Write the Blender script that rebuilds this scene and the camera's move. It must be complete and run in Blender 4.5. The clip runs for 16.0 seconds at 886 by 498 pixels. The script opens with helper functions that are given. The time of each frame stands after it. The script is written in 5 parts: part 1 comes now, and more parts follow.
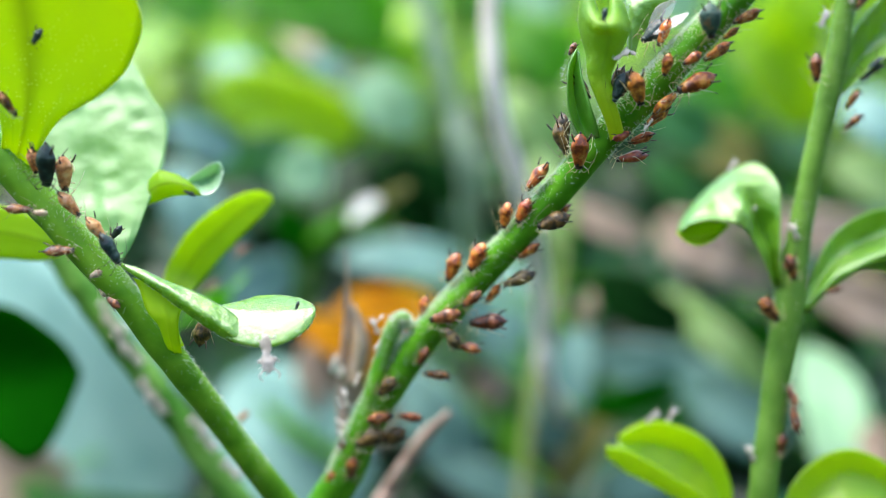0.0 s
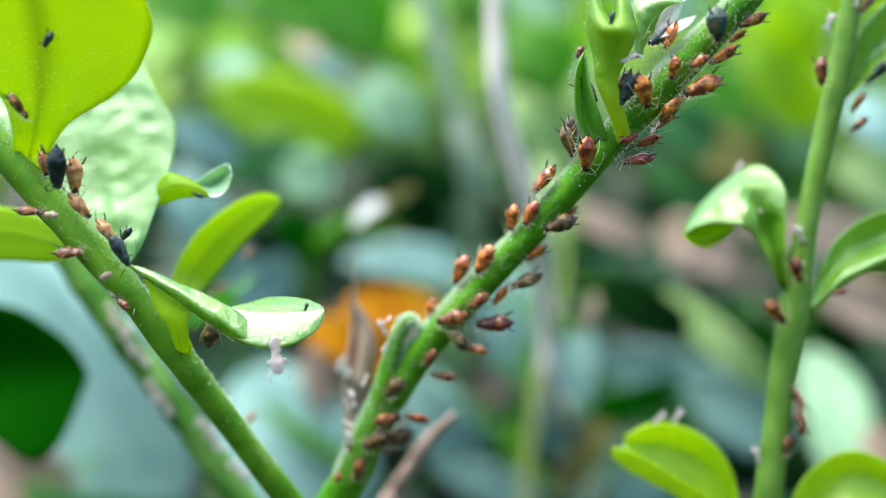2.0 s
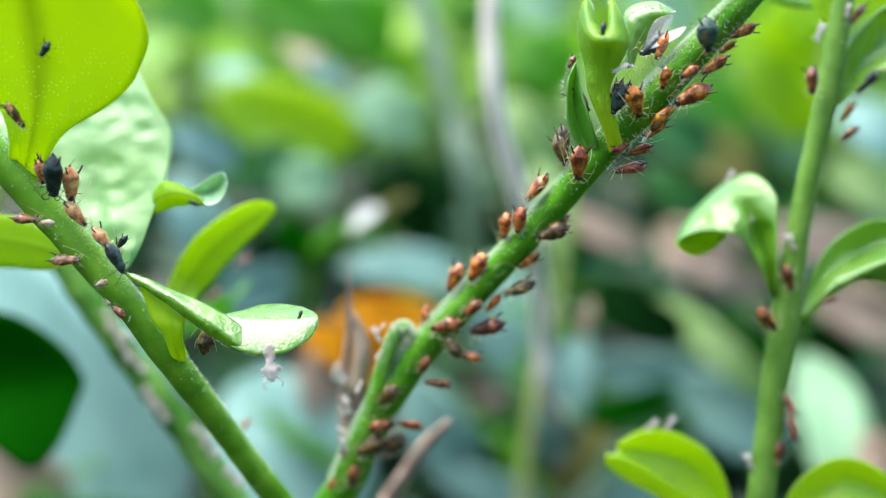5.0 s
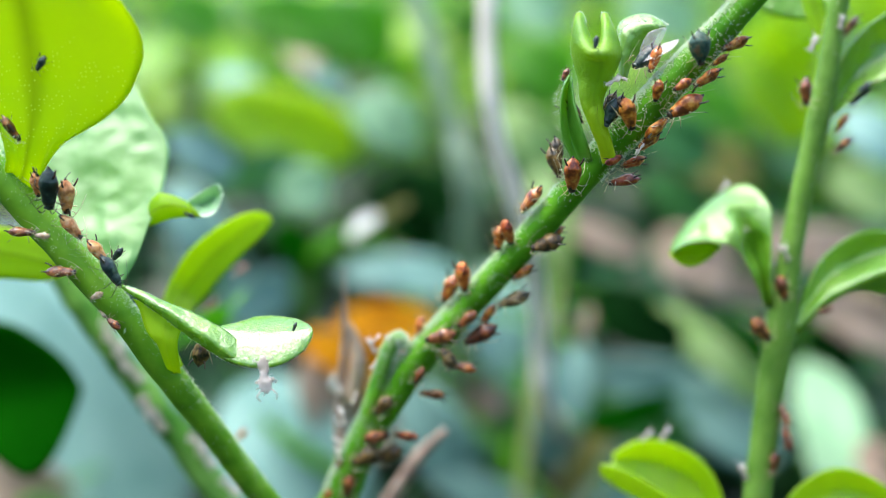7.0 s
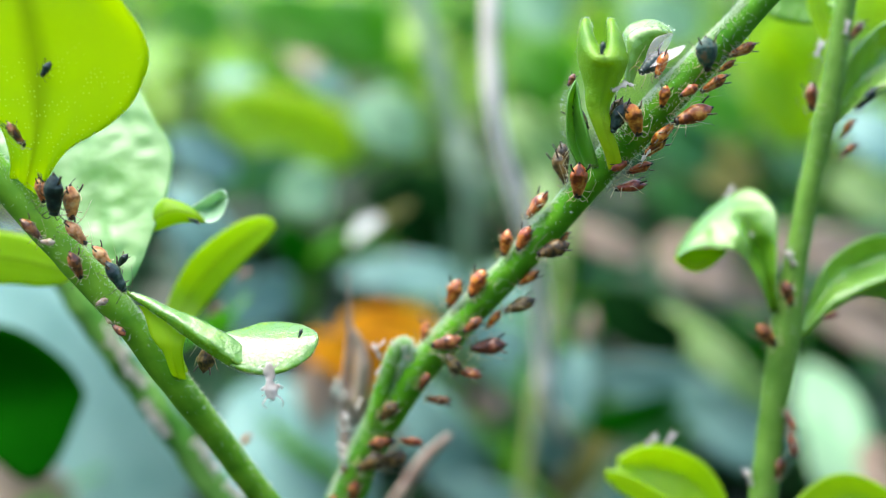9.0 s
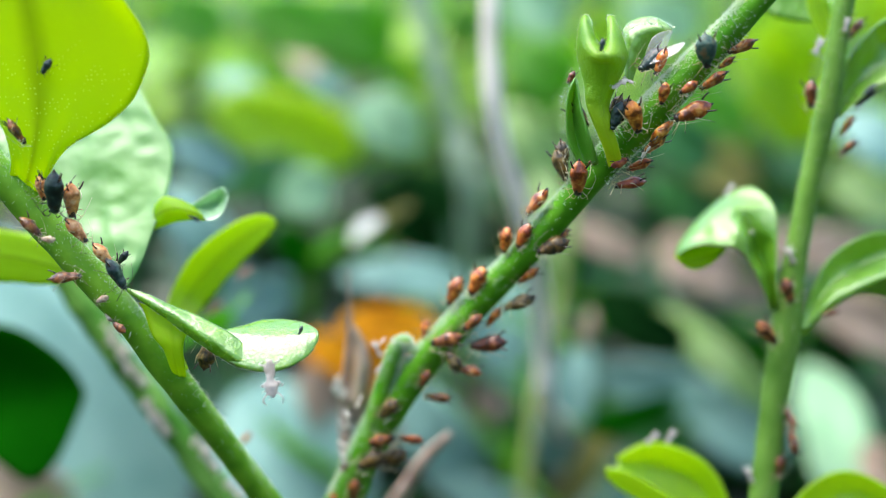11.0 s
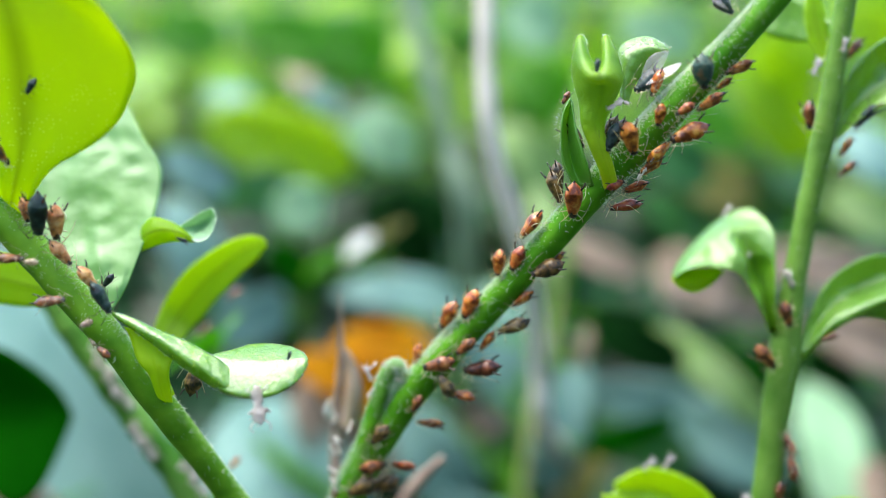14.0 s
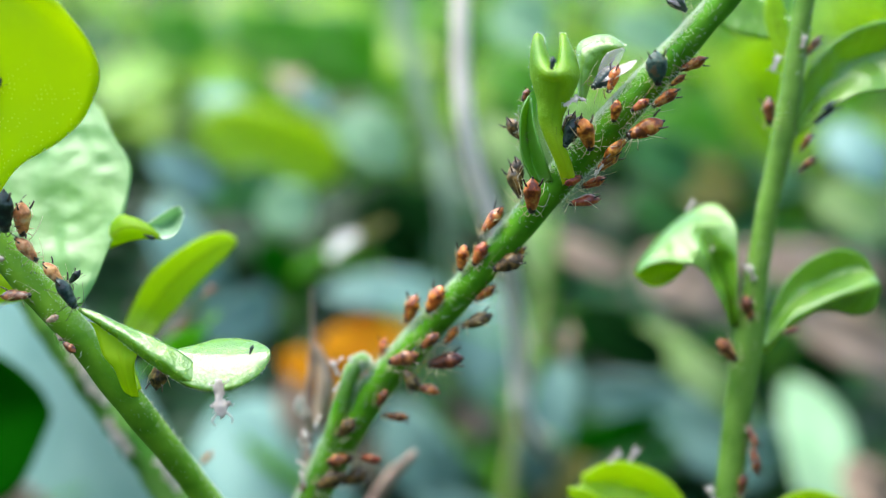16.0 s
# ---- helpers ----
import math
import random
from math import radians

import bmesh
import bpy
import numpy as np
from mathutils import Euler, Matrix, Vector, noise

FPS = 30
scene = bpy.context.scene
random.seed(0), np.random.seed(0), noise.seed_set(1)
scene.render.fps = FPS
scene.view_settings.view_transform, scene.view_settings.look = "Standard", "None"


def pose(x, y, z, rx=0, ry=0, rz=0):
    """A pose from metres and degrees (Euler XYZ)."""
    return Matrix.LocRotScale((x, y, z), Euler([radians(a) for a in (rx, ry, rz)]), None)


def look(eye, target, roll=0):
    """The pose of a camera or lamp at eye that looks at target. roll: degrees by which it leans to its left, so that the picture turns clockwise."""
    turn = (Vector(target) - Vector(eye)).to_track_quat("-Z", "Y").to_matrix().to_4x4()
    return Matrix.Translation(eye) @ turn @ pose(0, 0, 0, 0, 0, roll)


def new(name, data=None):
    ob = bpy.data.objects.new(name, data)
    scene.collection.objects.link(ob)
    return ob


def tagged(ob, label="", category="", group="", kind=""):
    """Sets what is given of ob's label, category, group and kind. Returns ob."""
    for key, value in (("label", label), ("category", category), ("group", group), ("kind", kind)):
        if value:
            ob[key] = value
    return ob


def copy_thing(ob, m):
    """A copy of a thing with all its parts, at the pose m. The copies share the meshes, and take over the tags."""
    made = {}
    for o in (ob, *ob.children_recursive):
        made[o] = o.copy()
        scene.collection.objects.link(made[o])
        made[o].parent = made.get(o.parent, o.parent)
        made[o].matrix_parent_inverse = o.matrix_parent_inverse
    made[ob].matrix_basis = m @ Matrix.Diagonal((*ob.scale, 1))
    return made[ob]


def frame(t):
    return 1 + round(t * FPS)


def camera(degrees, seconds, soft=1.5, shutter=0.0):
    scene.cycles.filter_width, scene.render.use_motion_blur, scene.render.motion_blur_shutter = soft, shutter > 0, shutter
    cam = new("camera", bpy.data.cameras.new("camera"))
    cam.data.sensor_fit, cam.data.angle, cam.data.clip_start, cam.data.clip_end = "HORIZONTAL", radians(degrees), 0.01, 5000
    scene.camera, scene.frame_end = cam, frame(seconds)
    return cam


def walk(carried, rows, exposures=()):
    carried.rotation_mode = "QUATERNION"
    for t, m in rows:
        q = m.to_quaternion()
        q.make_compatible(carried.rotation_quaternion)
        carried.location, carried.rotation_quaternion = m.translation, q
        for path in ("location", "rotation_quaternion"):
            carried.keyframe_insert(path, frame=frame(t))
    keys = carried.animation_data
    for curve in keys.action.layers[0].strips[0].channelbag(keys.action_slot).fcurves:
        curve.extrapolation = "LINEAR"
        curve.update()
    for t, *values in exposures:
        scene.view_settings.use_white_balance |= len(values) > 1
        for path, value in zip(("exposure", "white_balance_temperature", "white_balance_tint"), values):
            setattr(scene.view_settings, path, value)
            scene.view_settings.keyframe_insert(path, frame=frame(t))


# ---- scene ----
cam = camera(56, 16.0, soft=0.7)
cam.data.dof.use_dof = True
cam.data.dof.focus_distance = 0.0506
cam.data.dof.aperture_fstop = 10.5
walk(cam, [
    (0, pose(-0.000000, 0.000000, 0.100000, 70.000, -0.000, -0.000)),
    (0.5, pose(-0.000122, -0.000028, 0.100147, 69.939, -0.038, -0.006)),
    (1, pose(-0.000157, -0.000030, 0.100004, 70.026, -0.010, 0.007)),
    (1.5, pose(-0.000383, -0.000198, 0.100099, 70.092, -0.008, 0.009)),
    (2, pose(-0.000492, -0.000252, 0.100044, 70.180, -0.028, 0.006)),
    (2.5, pose(-0.000582, -0.000331, 0.099894, 70.208, -0.114, -0.073)),
    (3, pose(-0.000531, -0.000353, 0.099870, 70.240, -0.124, -0.101)),
    (3.5, pose(-0.000322, -0.000430, 0.100004, 70.277, -0.091, -0.057)),
    (4, pose(-0.000222, -0.000533, 0.099960, 70.474, -0.088, -0.035)),
    (6.5, pose(0.000250, -0.000601, 0.101089, 70.583, -0.069, 0.046)),
    (7, pose(0.000408, -0.000572, 0.100939, 70.741, 0.008, 0.128)),
    (7.5, pose(0.000141, -0.000465, 0.101099, 70.725, -0.034, 0.051)),
    (8, pose(0.000033, -0.000467, 0.101171, 70.742, -0.040, 0.082)),
    (8.5, pose(-0.000181, -0.000440, 0.101332, 70.754, -0.048, 0.001)),
    (9, pose(-0.000031, -0.000348, 0.101255, 70.738, -0.025, 0.048)),
    (11.5, pose(-0.000036, -0.000509, 0.100919, 70.961, 0.038, 0.027)),
    (12, pose(-0.000089, -0.000496, 0.100966, 70.985, -0.014, 0.025)),
    (12.5, pose(-0.000158, -0.000484, 0.101136, 71.048, -0.021, -0.033)),
    (13, pose(0.000029, -0.000540, 0.101184, 71.095, -0.017, 0.079)),
    (13.5, pose(-0.000041, 0.000496, 0.101152, 71.752, -0.022, -0.127)),
    (14, pose(0.000253, 0.000672, 0.101208, 71.797, -0.129, -0.121)),
    (14.5, pose(0.000875, 0.000607, 0.100618, 71.855, -0.136, -0.268)),
    (15, pose(0.001713, 0.000327, 0.100688, 71.951, 0.027, -0.096)),
    (15.5, pose(0.002309, 0.000023, 0.100807, 72.009, 0.136, -0.018)),
    (16, pose(0.002855, -0.000202, 0.101075, 71.924, 0.172, 0.020)),
], exposures=[(0.0, 1.88, 6450, 6), (9.0, 1.88, 6450, 6), (14.0, 1.77, 6450, 6), (16.0, 1.78, 6450, 6)])

# ---- light: bright overcast sky, the brightest part behind and above the plants ----
world = bpy.data.worlds.new("sky")
scene.world = world
world.use_nodes = True
wn = world.node_tree.nodes
sky = wn.new("ShaderNodeTexSky")
sky.sky_type = "NISHITA"
sky.sun_disc = False
sky.sun_elevation = radians(70)
sky.sun_rotation = radians(-54)
sky.air_density, sky.dust_density, sky.ozone_density = 1.0, 2.0, 1.0
wn["Background"].inputs["Strength"].default_value = 0.15
world.node_tree.links.new(sky.outputs[0], wn["Background"].inputs["Color"])
sun = new("sun", bpy.data.lights.new("sun", "SUN"))
sun.data.energy = 1.8
sun.data.angle = radians(45)
sun.data.color = (1.0, 0.97, 0.92)
sun.matrix_world = look((-0.28, 0.20, 0.95), (0, 0, 0))

MM = 0.001
RIGHT = Vector((1, 0, 0))
UP = Vector((0, 0.342, 0.94))        # along the stand of shoots
NEAR = Vector((0, -0.94, 0.342))     # out of the stand, towards open air


# ---- materials ----
def nodes(name):
    mat = bpy.data.materials.new(name)
    mat.use_nodes = True
    nt = mat.node_tree
    return mat, nt, nt.nodes["Principled BSDF"], nt.nodes["Material Output"]


def ramp(nt, fac, stops):
    r = nt.nodes.new("ShaderNodeValToRGB")
    e = r.color_ramp.elements
    while len(e) < len(stops):
        e.new(0.5)
    for el, (pos, col) in zip(e, stops):
        el.position, el.color = pos, (*col, 1)
    nt.links.new(fac, r.inputs[0])
    return r.outputs[0]


def noise_at(nt, scale, detail=3.0, coord="Object", stretch=None):
    tc = nt.nodes.new("ShaderNodeTexCoord")
    out = tc.outputs[coord]
    if stretch:
        mp = nt.nodes.new("ShaderNodeMapping")
        mp.inputs["Scale"].default_value = stretch
        nt.links.new(out, mp.inputs[0])
        out = mp.outputs[0]
    t = nt.nodes.new("ShaderNodeTexNoise")
    t.inputs["Scale"].default_value, t.inputs["Detail"].default_value = scale, detail
    nt.links.new(out, t.inputs["Vector"])
    return t.outputs["Fac"]


def math_node(nt, op, a, b=None, c=None):
    m = nt.nodes.new("ShaderNodeMath")
    m.operation = op
    for i, v in enumerate((a, b, c)):
        if v is None:
            continue
        if isinstance(v, (int, float)):
            m.inputs[i].default_value = v
        else:
            nt.links.new(v, m.inputs[i])
    return m.outputs[0]


def mix_colour(nt, fac, a, b):
    m = nt.nodes.new("ShaderNodeMix")
    m.data_type = "RGBA"
    for sock, v in ((m.inputs[0], fac), (m.inputs[6], a), (m.inputs[7], b)):
        if isinstance(v, (int, float)):
            sock.default_value = v
        elif isinstance(v, tuple):
            sock.default_value = (*v, 1)
        else:
            nt.links.new(v, sock)
    return m.outputs[2]


def bump(nt, height, dist, strength=1.0):
    b = nt.nodes.new("ShaderNodeBump")
    b.inputs["Distance"].default_value, b.inputs["Strength"].default_value = dist, strength
    nt.links.new(height, b.inputs["Height"])
    return b.outputs[0]


def leaf_material(name, dark, light, through_colour, rough=0.4, glow=0.5, dots=0.0, blister=0.0, vein=0.5, spec=0.5, tone=140, fine=0.17, grain=0.0, sparse=True, coat=0.0, coat_rough=0.28, spacing=3300, rib_width=0.045, base_tone=None):
    """Living leaf: colour along two scales of noise, a midrib from the UV map, light that passes through the blade."""
    mat, nt, pb, out = nodes(name)
    ln = nt.links.new
    base = ramp(nt, noise_at(nt, tone, 4), [(0.3, dark), (0.7, light)])
    uv = nt.nodes.new("ShaderNodeTexCoord").outputs["UV"]
    sep = nt.nodes.new("ShaderNodeSeparateXYZ")
    ln(uv, sep.inputs[0])
    across = math_node(nt, "ABSOLUTE", math_node(nt, "SUBTRACT", sep.outputs[1], 0.5))
    rib = math_node(nt, "SUBTRACT", 1.0, math_node(nt, "SMOOTH_MIN", math_node(nt, "MULTIPLY", across, 1 / rib_width), 1.0, 0.3))
    side = nt.nodes.new("ShaderNodeTexWave")
    side.inputs["Scale"].default_value, side.inputs["Distortion"].default_value = 2.2, 3.0
    side.inputs["Detail"].default_value = 2.0
    mp = nt.nodes.new("ShaderNodeMapping")
    mp.inputs["Scale"].default_value = (1.0, 0.8, 1.0)
    ln(uv, mp.inputs[0])
    ln(mp.outputs[0], side.inputs["Vector"])
    rib_fac = math_node(nt, "MULTIPLY", rib, vein)
    col = mix_colour(nt, rib_fac, base, tuple(0.55 * a + 0.45 * b for a, b in zip(dark, light)))
    col = mix_colour(nt, math_node(nt, "MULTIPLY", side.outputs["Fac"], 0.15 * vein), col, dark)
    if base_tone:
        near_base = math_node(nt, "SMOOTH_MAX", math_node(nt, "SUBTRACT", 1.0, math_node(nt, "MULTIPLY", sep.outputs[0], 2.6)), 0.0, 0.2)
        col = mix_colour(nt, near_base, col, base_tone)
    rough_noise = noise_at(nt, 900, 3)
    if dots:
        tc = nt.nodes.new("ShaderNodeTexCoord").outputs["Object"]
        vo = nt.nodes.new("ShaderNodeTexVoronoi")
        vo.inputs["Scale"].default_value, vo.inputs["Randomness"].default_value = spacing, 0.6
        ln(tc, vo.inputs["Vector"])
        spot = math_node(nt, "LESS_THAN", vo.outputs["Distance"], fine)
        patch = math_node(nt, "LESS_THAN", math_node(nt, "ADD", math_node(nt, "MULTIPLY", sep.outputs[0], 1.3), math_node(nt, "MULTIPLY", noise_at(nt, 400, 2), 0.5)), 1.0)
        spot = math_node(nt, "MULTIPLY", math_node(nt, "MULTIPLY", spot, patch) if sparse else spot, dots)
    ln(col, pb.inputs["Base Color"])
    ln(math_node(nt, "MULTIPLY_ADD", rough_noise, 0.3, rough - 0.15), pb.inputs["Roughness"])
    pb.inputs["Specular IOR Level"].default_value = spec
    pb.inputs["Coat Weight"].default_value, pb.inputs["Coat Roughness"].default_value = coat, coat_rough
    height = math_node(nt, "ADD", math_node(nt, "MULTIPLY", noise_at(nt, 1500, 3), 0.25), math_node(nt, "MULTIPLY", side.outputs["Fac"], 0.3 * vein))
    if grain:
        height = math_node(nt, "ADD", height, math_node(nt, "MULTIPLY", noise_at(nt, 5200, 3), grain))
    if blister:
        height = math_node(nt, "ADD", height, math_node(nt, "MULTIPLY", math_node(nt, "ABSOLUTE", math_node(nt, "SUBTRACT", noise_at(nt, 330, 2.5), 0.5)), 3 * blister))
    nrm = bump(nt, height, 0.00015 if not blister else 0.0004, 0.6)
    ln(nrm, pb.inputs["Normal"])
    tr = nt.nodes.new("ShaderNodeBsdfTranslucent")
    ln(mix_colour(nt, rib_fac, through_colour, tuple(0.55 * x for x in through_colour)), tr.inputs[0])
    mx = nt.nodes.new("ShaderNodeMixShader")
    mx.inputs[0].default_value = glow
    ln(pb.outputs[0], mx.inputs[1])
    ln(tr.outputs[0], mx.inputs[2])
    if dots:
        speck = nt.nodes.new("ShaderNodeBsdfDiffuse")
        speck.inputs[0].default_value = (0.84, 0.93, 0.10, 1)
        top = nt.nodes.new("ShaderNodeMixShader")
        ln(spot, top.inputs[0])
        ln(mx.outputs[0], top.inputs[1])
        ln(speck.outputs[0], top.inputs[2])
        mx = top
    ln(mx.outputs[0], out.inputs[0])
    return mat


def plain(name, dark, light, scale=600, rough=0.5, sub=0.0, radius=0.0005, relief=0.0, coat=0.0, random_tint=0.0, stretch=None, spec=0.5, alpha=1.0):
    mat, nt, pb, out = nodes(name)
    ln = nt.links.new
    fac = noise_at(nt, scale, 4, stretch=stretch)
    col = ramp(nt, fac, [(0.3, dark), (0.72, light)])
    if random_tint:
        info = nt.nodes.new("ShaderNodeObjectInfo")
        hs = nt.nodes.new("ShaderNodeHueSaturation")
        ln(math_node(nt, "MULTIPLY_ADD", info.outputs["Random"], random_tint, 1 - random_tint / 2), hs.inputs["Value"])
        ln(math_node(nt, "MULTIPLY_ADD", info.outputs["Random"], 0.03, 0.485), hs.inputs["Hue"])
        ln(col, hs.inputs["Color"])
        col = hs.outputs[0]
    ln(col, pb.inputs["Base Color"])
    ln(math_node(nt, "MULTIPLY_ADD", noise_at(nt, scale * 2.3, 3), 0.25, rough - 0.12), pb.inputs["Roughness"])
    pb.inputs["Specular IOR Level"].default_value = spec
    pb.inputs["Alpha"].default_value = alpha
    if sub:
        pb.inputs["Subsurface Weight"].default_value = sub
        pb.inputs["Subsurface Radius"].default_value = (1.0, 0.6, 0.25)
        pb.inputs["Subsurface Scale"].default_value = radius
    if coat:
        pb.inputs["Coat Weight"].default_value = coat
        pb.inputs["Coat Roughness"].default_value = 0.15
    if relief:
        ln(bump(nt, fac, relief), pb.inputs["Normal"])
    return mat


LIME = leaf_material("lime_leaf", (0.20, 0.38, 0.003), (0.32, 0.54, 0.006), (0.68, 0.86, 0.0), 0.5, 0.68, vein=0.9)
DOTTED = leaf_material("dotted_lime_leaf", (0.23, 0.39, 0.002), (0.34, 0.52, 0.003), (0.78, 0.92, 0.0), 0.5, 0.68, dots=0.9, vein=0.7, fine=0.17, spec=0.3, spacing=3700, rib_width=0.08)
FRESH = leaf_material("fresh_leaf", (0.10, 0.28, 0.008), (0.20, 0.43, 0.02), (0.50, 0.75, 0.01), 0.35, 0.35, blister=0.5, spec=0.8, grain=0.3, coat=0.6)
RIPE = leaf_material("glossy_lime_leaf", (0.07, 0.25, 0.004), (0.22, 0.44, 0.022), (0.55, 0.80, 0.0), 0.42, 0.3, blister=0.9, spec=0.9, vein=0.5, tone=260, grain=0.25, coat=0.9, coat_rough=0.36)
CRINKLED = leaf_material("crinkled_leaf", (0.065, 0.27, 0.02), (0.15, 0.39, 0.07), (0.24, 0.54, 0.04), 0.52, 0.22, blister=0.34, spec=0.9, tone=330, vein=0.3, coat=0.45, coat_rough=0.5)
CUPPED = leaf_material("cupped_leaf", (0.26, 0.46, 0.28), (0.46, 0.66, 0.46), (0.5, 0.75, 0.4), 0.25, 0.35, spec=0.9, grain=0.2, coat=1.0)
GLOSSY = leaf_material("glossy_leaf", (0.03, 0.14, 0.03), (0.06, 0.22, 0.05), (0.10, 0.38, 0.03), 0.4, 0.2, spec=0.4)
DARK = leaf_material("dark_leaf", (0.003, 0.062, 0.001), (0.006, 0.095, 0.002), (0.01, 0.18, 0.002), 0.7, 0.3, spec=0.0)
# near-black blades: the shade in gaps of the thicket, put in as leaf colour
GAP_SHADE = leaf_material("gap_shade_leaf", (0.002, 0.018, 0.002), (0.004, 0.034, 0.004), (0.004, 0.05, 0.002), 0.7, 0.1, spec=0.05)
SOFT_LIME = leaf_material("soft_lime_leaf", (0.18, 0.38, 0.003), (0.37, 0.57, 0.008), (0.72, 0.90, 0.0), 0.45, 0.55, blister=0.5, spec=0.8, tone=260, vein=0.3, coat=0.7, coat_rough=0.3)
MINT = leaf_material("mint_leaf", (0.26, 0.48, 0.25), (0.42, 0.64, 0.40), (0.44, 0.72, 0.32), 0.45, 0.3, spec=0.4)
BUSH = leaf_material("bush_leaf", (0.06, 0.22, 0.01), (0.16, 0.40, 0.02), (0.30, 0.70, 0.01), 0.4, 0.45)
BLUE = leaf_material("waxy_leaf", (0.145, 0.295, 0.258), (0.24, 0.41, 0.362), (0.13, 0.35, 0.14), 0.45, 0.12, spec=0.3)
ORANGE = leaf_material("orange_leaf", (0.52, 0.18, 0.006), (0.82, 0.39, 0.006), (0.85, 0.4, 0.004), 0.6, 0.35, tone=110, spec=0.1)
DOWNY = leaf_material("downy_leaf", (0.055, 0.23, 0.008), (0.20, 0.43, 0.09), (0.40, 0.70, 0.04), 0.45, 0.35, vein=0.15, spec=0.7, tone=420, grain=0.4, coat=0.6)
SHINY = leaf_material("shiny_leaf", (0.07, 0.22, 0.004), (0.15, 0.36, 0.012), (0.50, 0.75, 0.01), 0.26, 0.2, dots=0.8, vein=0.3, spec=0.9, tone=500, fine=0.15, grain=0.3, sparse=False, blister=0.15, coat=0.5, spacing=5200)
GRASS = leaf_material("grass_blade", (0.30, 0.48, 0.14), (0.50, 0.66, 0.28), (0.45, 0.70, 0.08), 0.45, 0.3, spec=0.4)
LITTER = leaf_material("litter_leaf", (0.36, 0.25, 0.17), (0.56, 0.42, 0.32), (0.42, 0.26, 0.15), 0.7, 0.2)
DRY_LEAF = leaf_material("bleached_leaf", (0.60, 0.60, 0.56), (0.85, 0.85, 0.80), (0.6, 0.6, 0.5), 0.6, 0.25)
OLIVE_LEAF = leaf_material("olive_leaf", (0.16, 0.16, 0.03), (0.30, 0.28, 0.07), (0.3, 0.3, 0.05), 0.6, 0.3)
GREY_STICK = plain("grey_stick", (0.20, 0.29, 0.17), (0.34, 0.44, 0.30), 400, 0.8, relief=0.0002)
STEM = plain("stem_skin", (0.056, 0.23, 0.003), (0.128, 0.365, 0.010), 700, 0.6, relief=0.00006, spec=0.2)
STRAW = plain("straw", (0.20, 0.25, 0.07), (0.36, 0.38, 0.15), 300, 0.7, relief=0.0001)
STEM_PALE = plain("pale_stem_skin", (0.095, 0.22, 0.022), (0.175, 0.33, 0.05), 500, 0.6, relief=0.00006, spec=0.2)
STEM_LIGHT = plain("light_stem_skin", (0.095, 0.28, 0.006), (0.22, 0.46, 0.02), 600, 0.55, relief=0.00006, spec=0.3)
FOLDED = leaf_material("folded_young_leaf", (0.11, 0.30, 0.004), (0.30, 0.52, 0.014), (0.66, 0.90, 0.0), 0.48, 0.34, blister=0.6, spec=0.5, vein=0.3, tone=420, grain=0.4, coat=0.15, base_tone=(0.66, 0.74, 0.004))
YOUNG = leaf_material("young_leaf", (0.30, 0.50, 0.008), (0.42, 0.62, 0.015), (0.70, 0.90, 0.0), 0.5, 0.45, vein=0.1, spec=0.3)
DUSTY = plain("dusty_stem_skin", (0.035, 0.15, 0.008), (0.16, 0.33, 0.06), 330, 0.7, relief=0.0001, spec=0.2)
DRY = plain("dry_wood", (0.66, 0.57, 0.47), (0.88, 0.80, 0.70), 400, 0.8, relief=0.0002, stretch=(1, 1, 0.25))
DRY_BROWN = plain("brown_twig", (0.20, 0.13, 0.10), (0.42, 0.31, 0.25), 500, 0.8, relief=0.0002)
HAIR = plain("plant_hair", (0.54, 0.64, 0.42), (0.72, 0.80, 0.62), 500, 0.5, sub=0.3)
SOIL = plain("soil", (0.010, 0.010, 0.008), (0.05, 0.035, 0.022), 120, 0.9, relief=0.002)


# ---- building helpers ----
def mesh_object(name, bm, material, parent=None, label=""):
    me = bpy.data.meshes.new(name)
    bm.to_mesh(me)
    bm.free()
    for p in me.polygons:
        p.use_smooth = True
    me.materials.append(material)
    ob = new(name, me)
    if parent:
        ob.parent = parent
    return tagged(ob, label)


part = mesh_object


def thing(name, at=(0, 0, 0)):
    ob = new(name)
    ob.empty_display_size = 0.002
    ob.location = Vector(at) * MM
    return ob


def spline(pts, n):
    """n points on a smooth curve through pts (any dimension)."""
    a = np.array(pts, float)
    k = len(a)
    ext = np.vstack([2 * a[0] - a[1], a, 2 * a[-1] - a[-2]])
    out = []
    for s in np.linspace(0, k - 1, n):
        i = min(int(s), k - 2)
        u = s - i
        p0, p1, p2, p3 = ext[i:i + 4]
        out.append(0.5 * (2 * p1 + (p2 - p0) * u + (2 * p0 - 5 * p1 + 4 * p2 - p3) * u * u + (3 * p1 - p0 - 3 * p2 + p3) * u ** 3))
    return np.array(out)


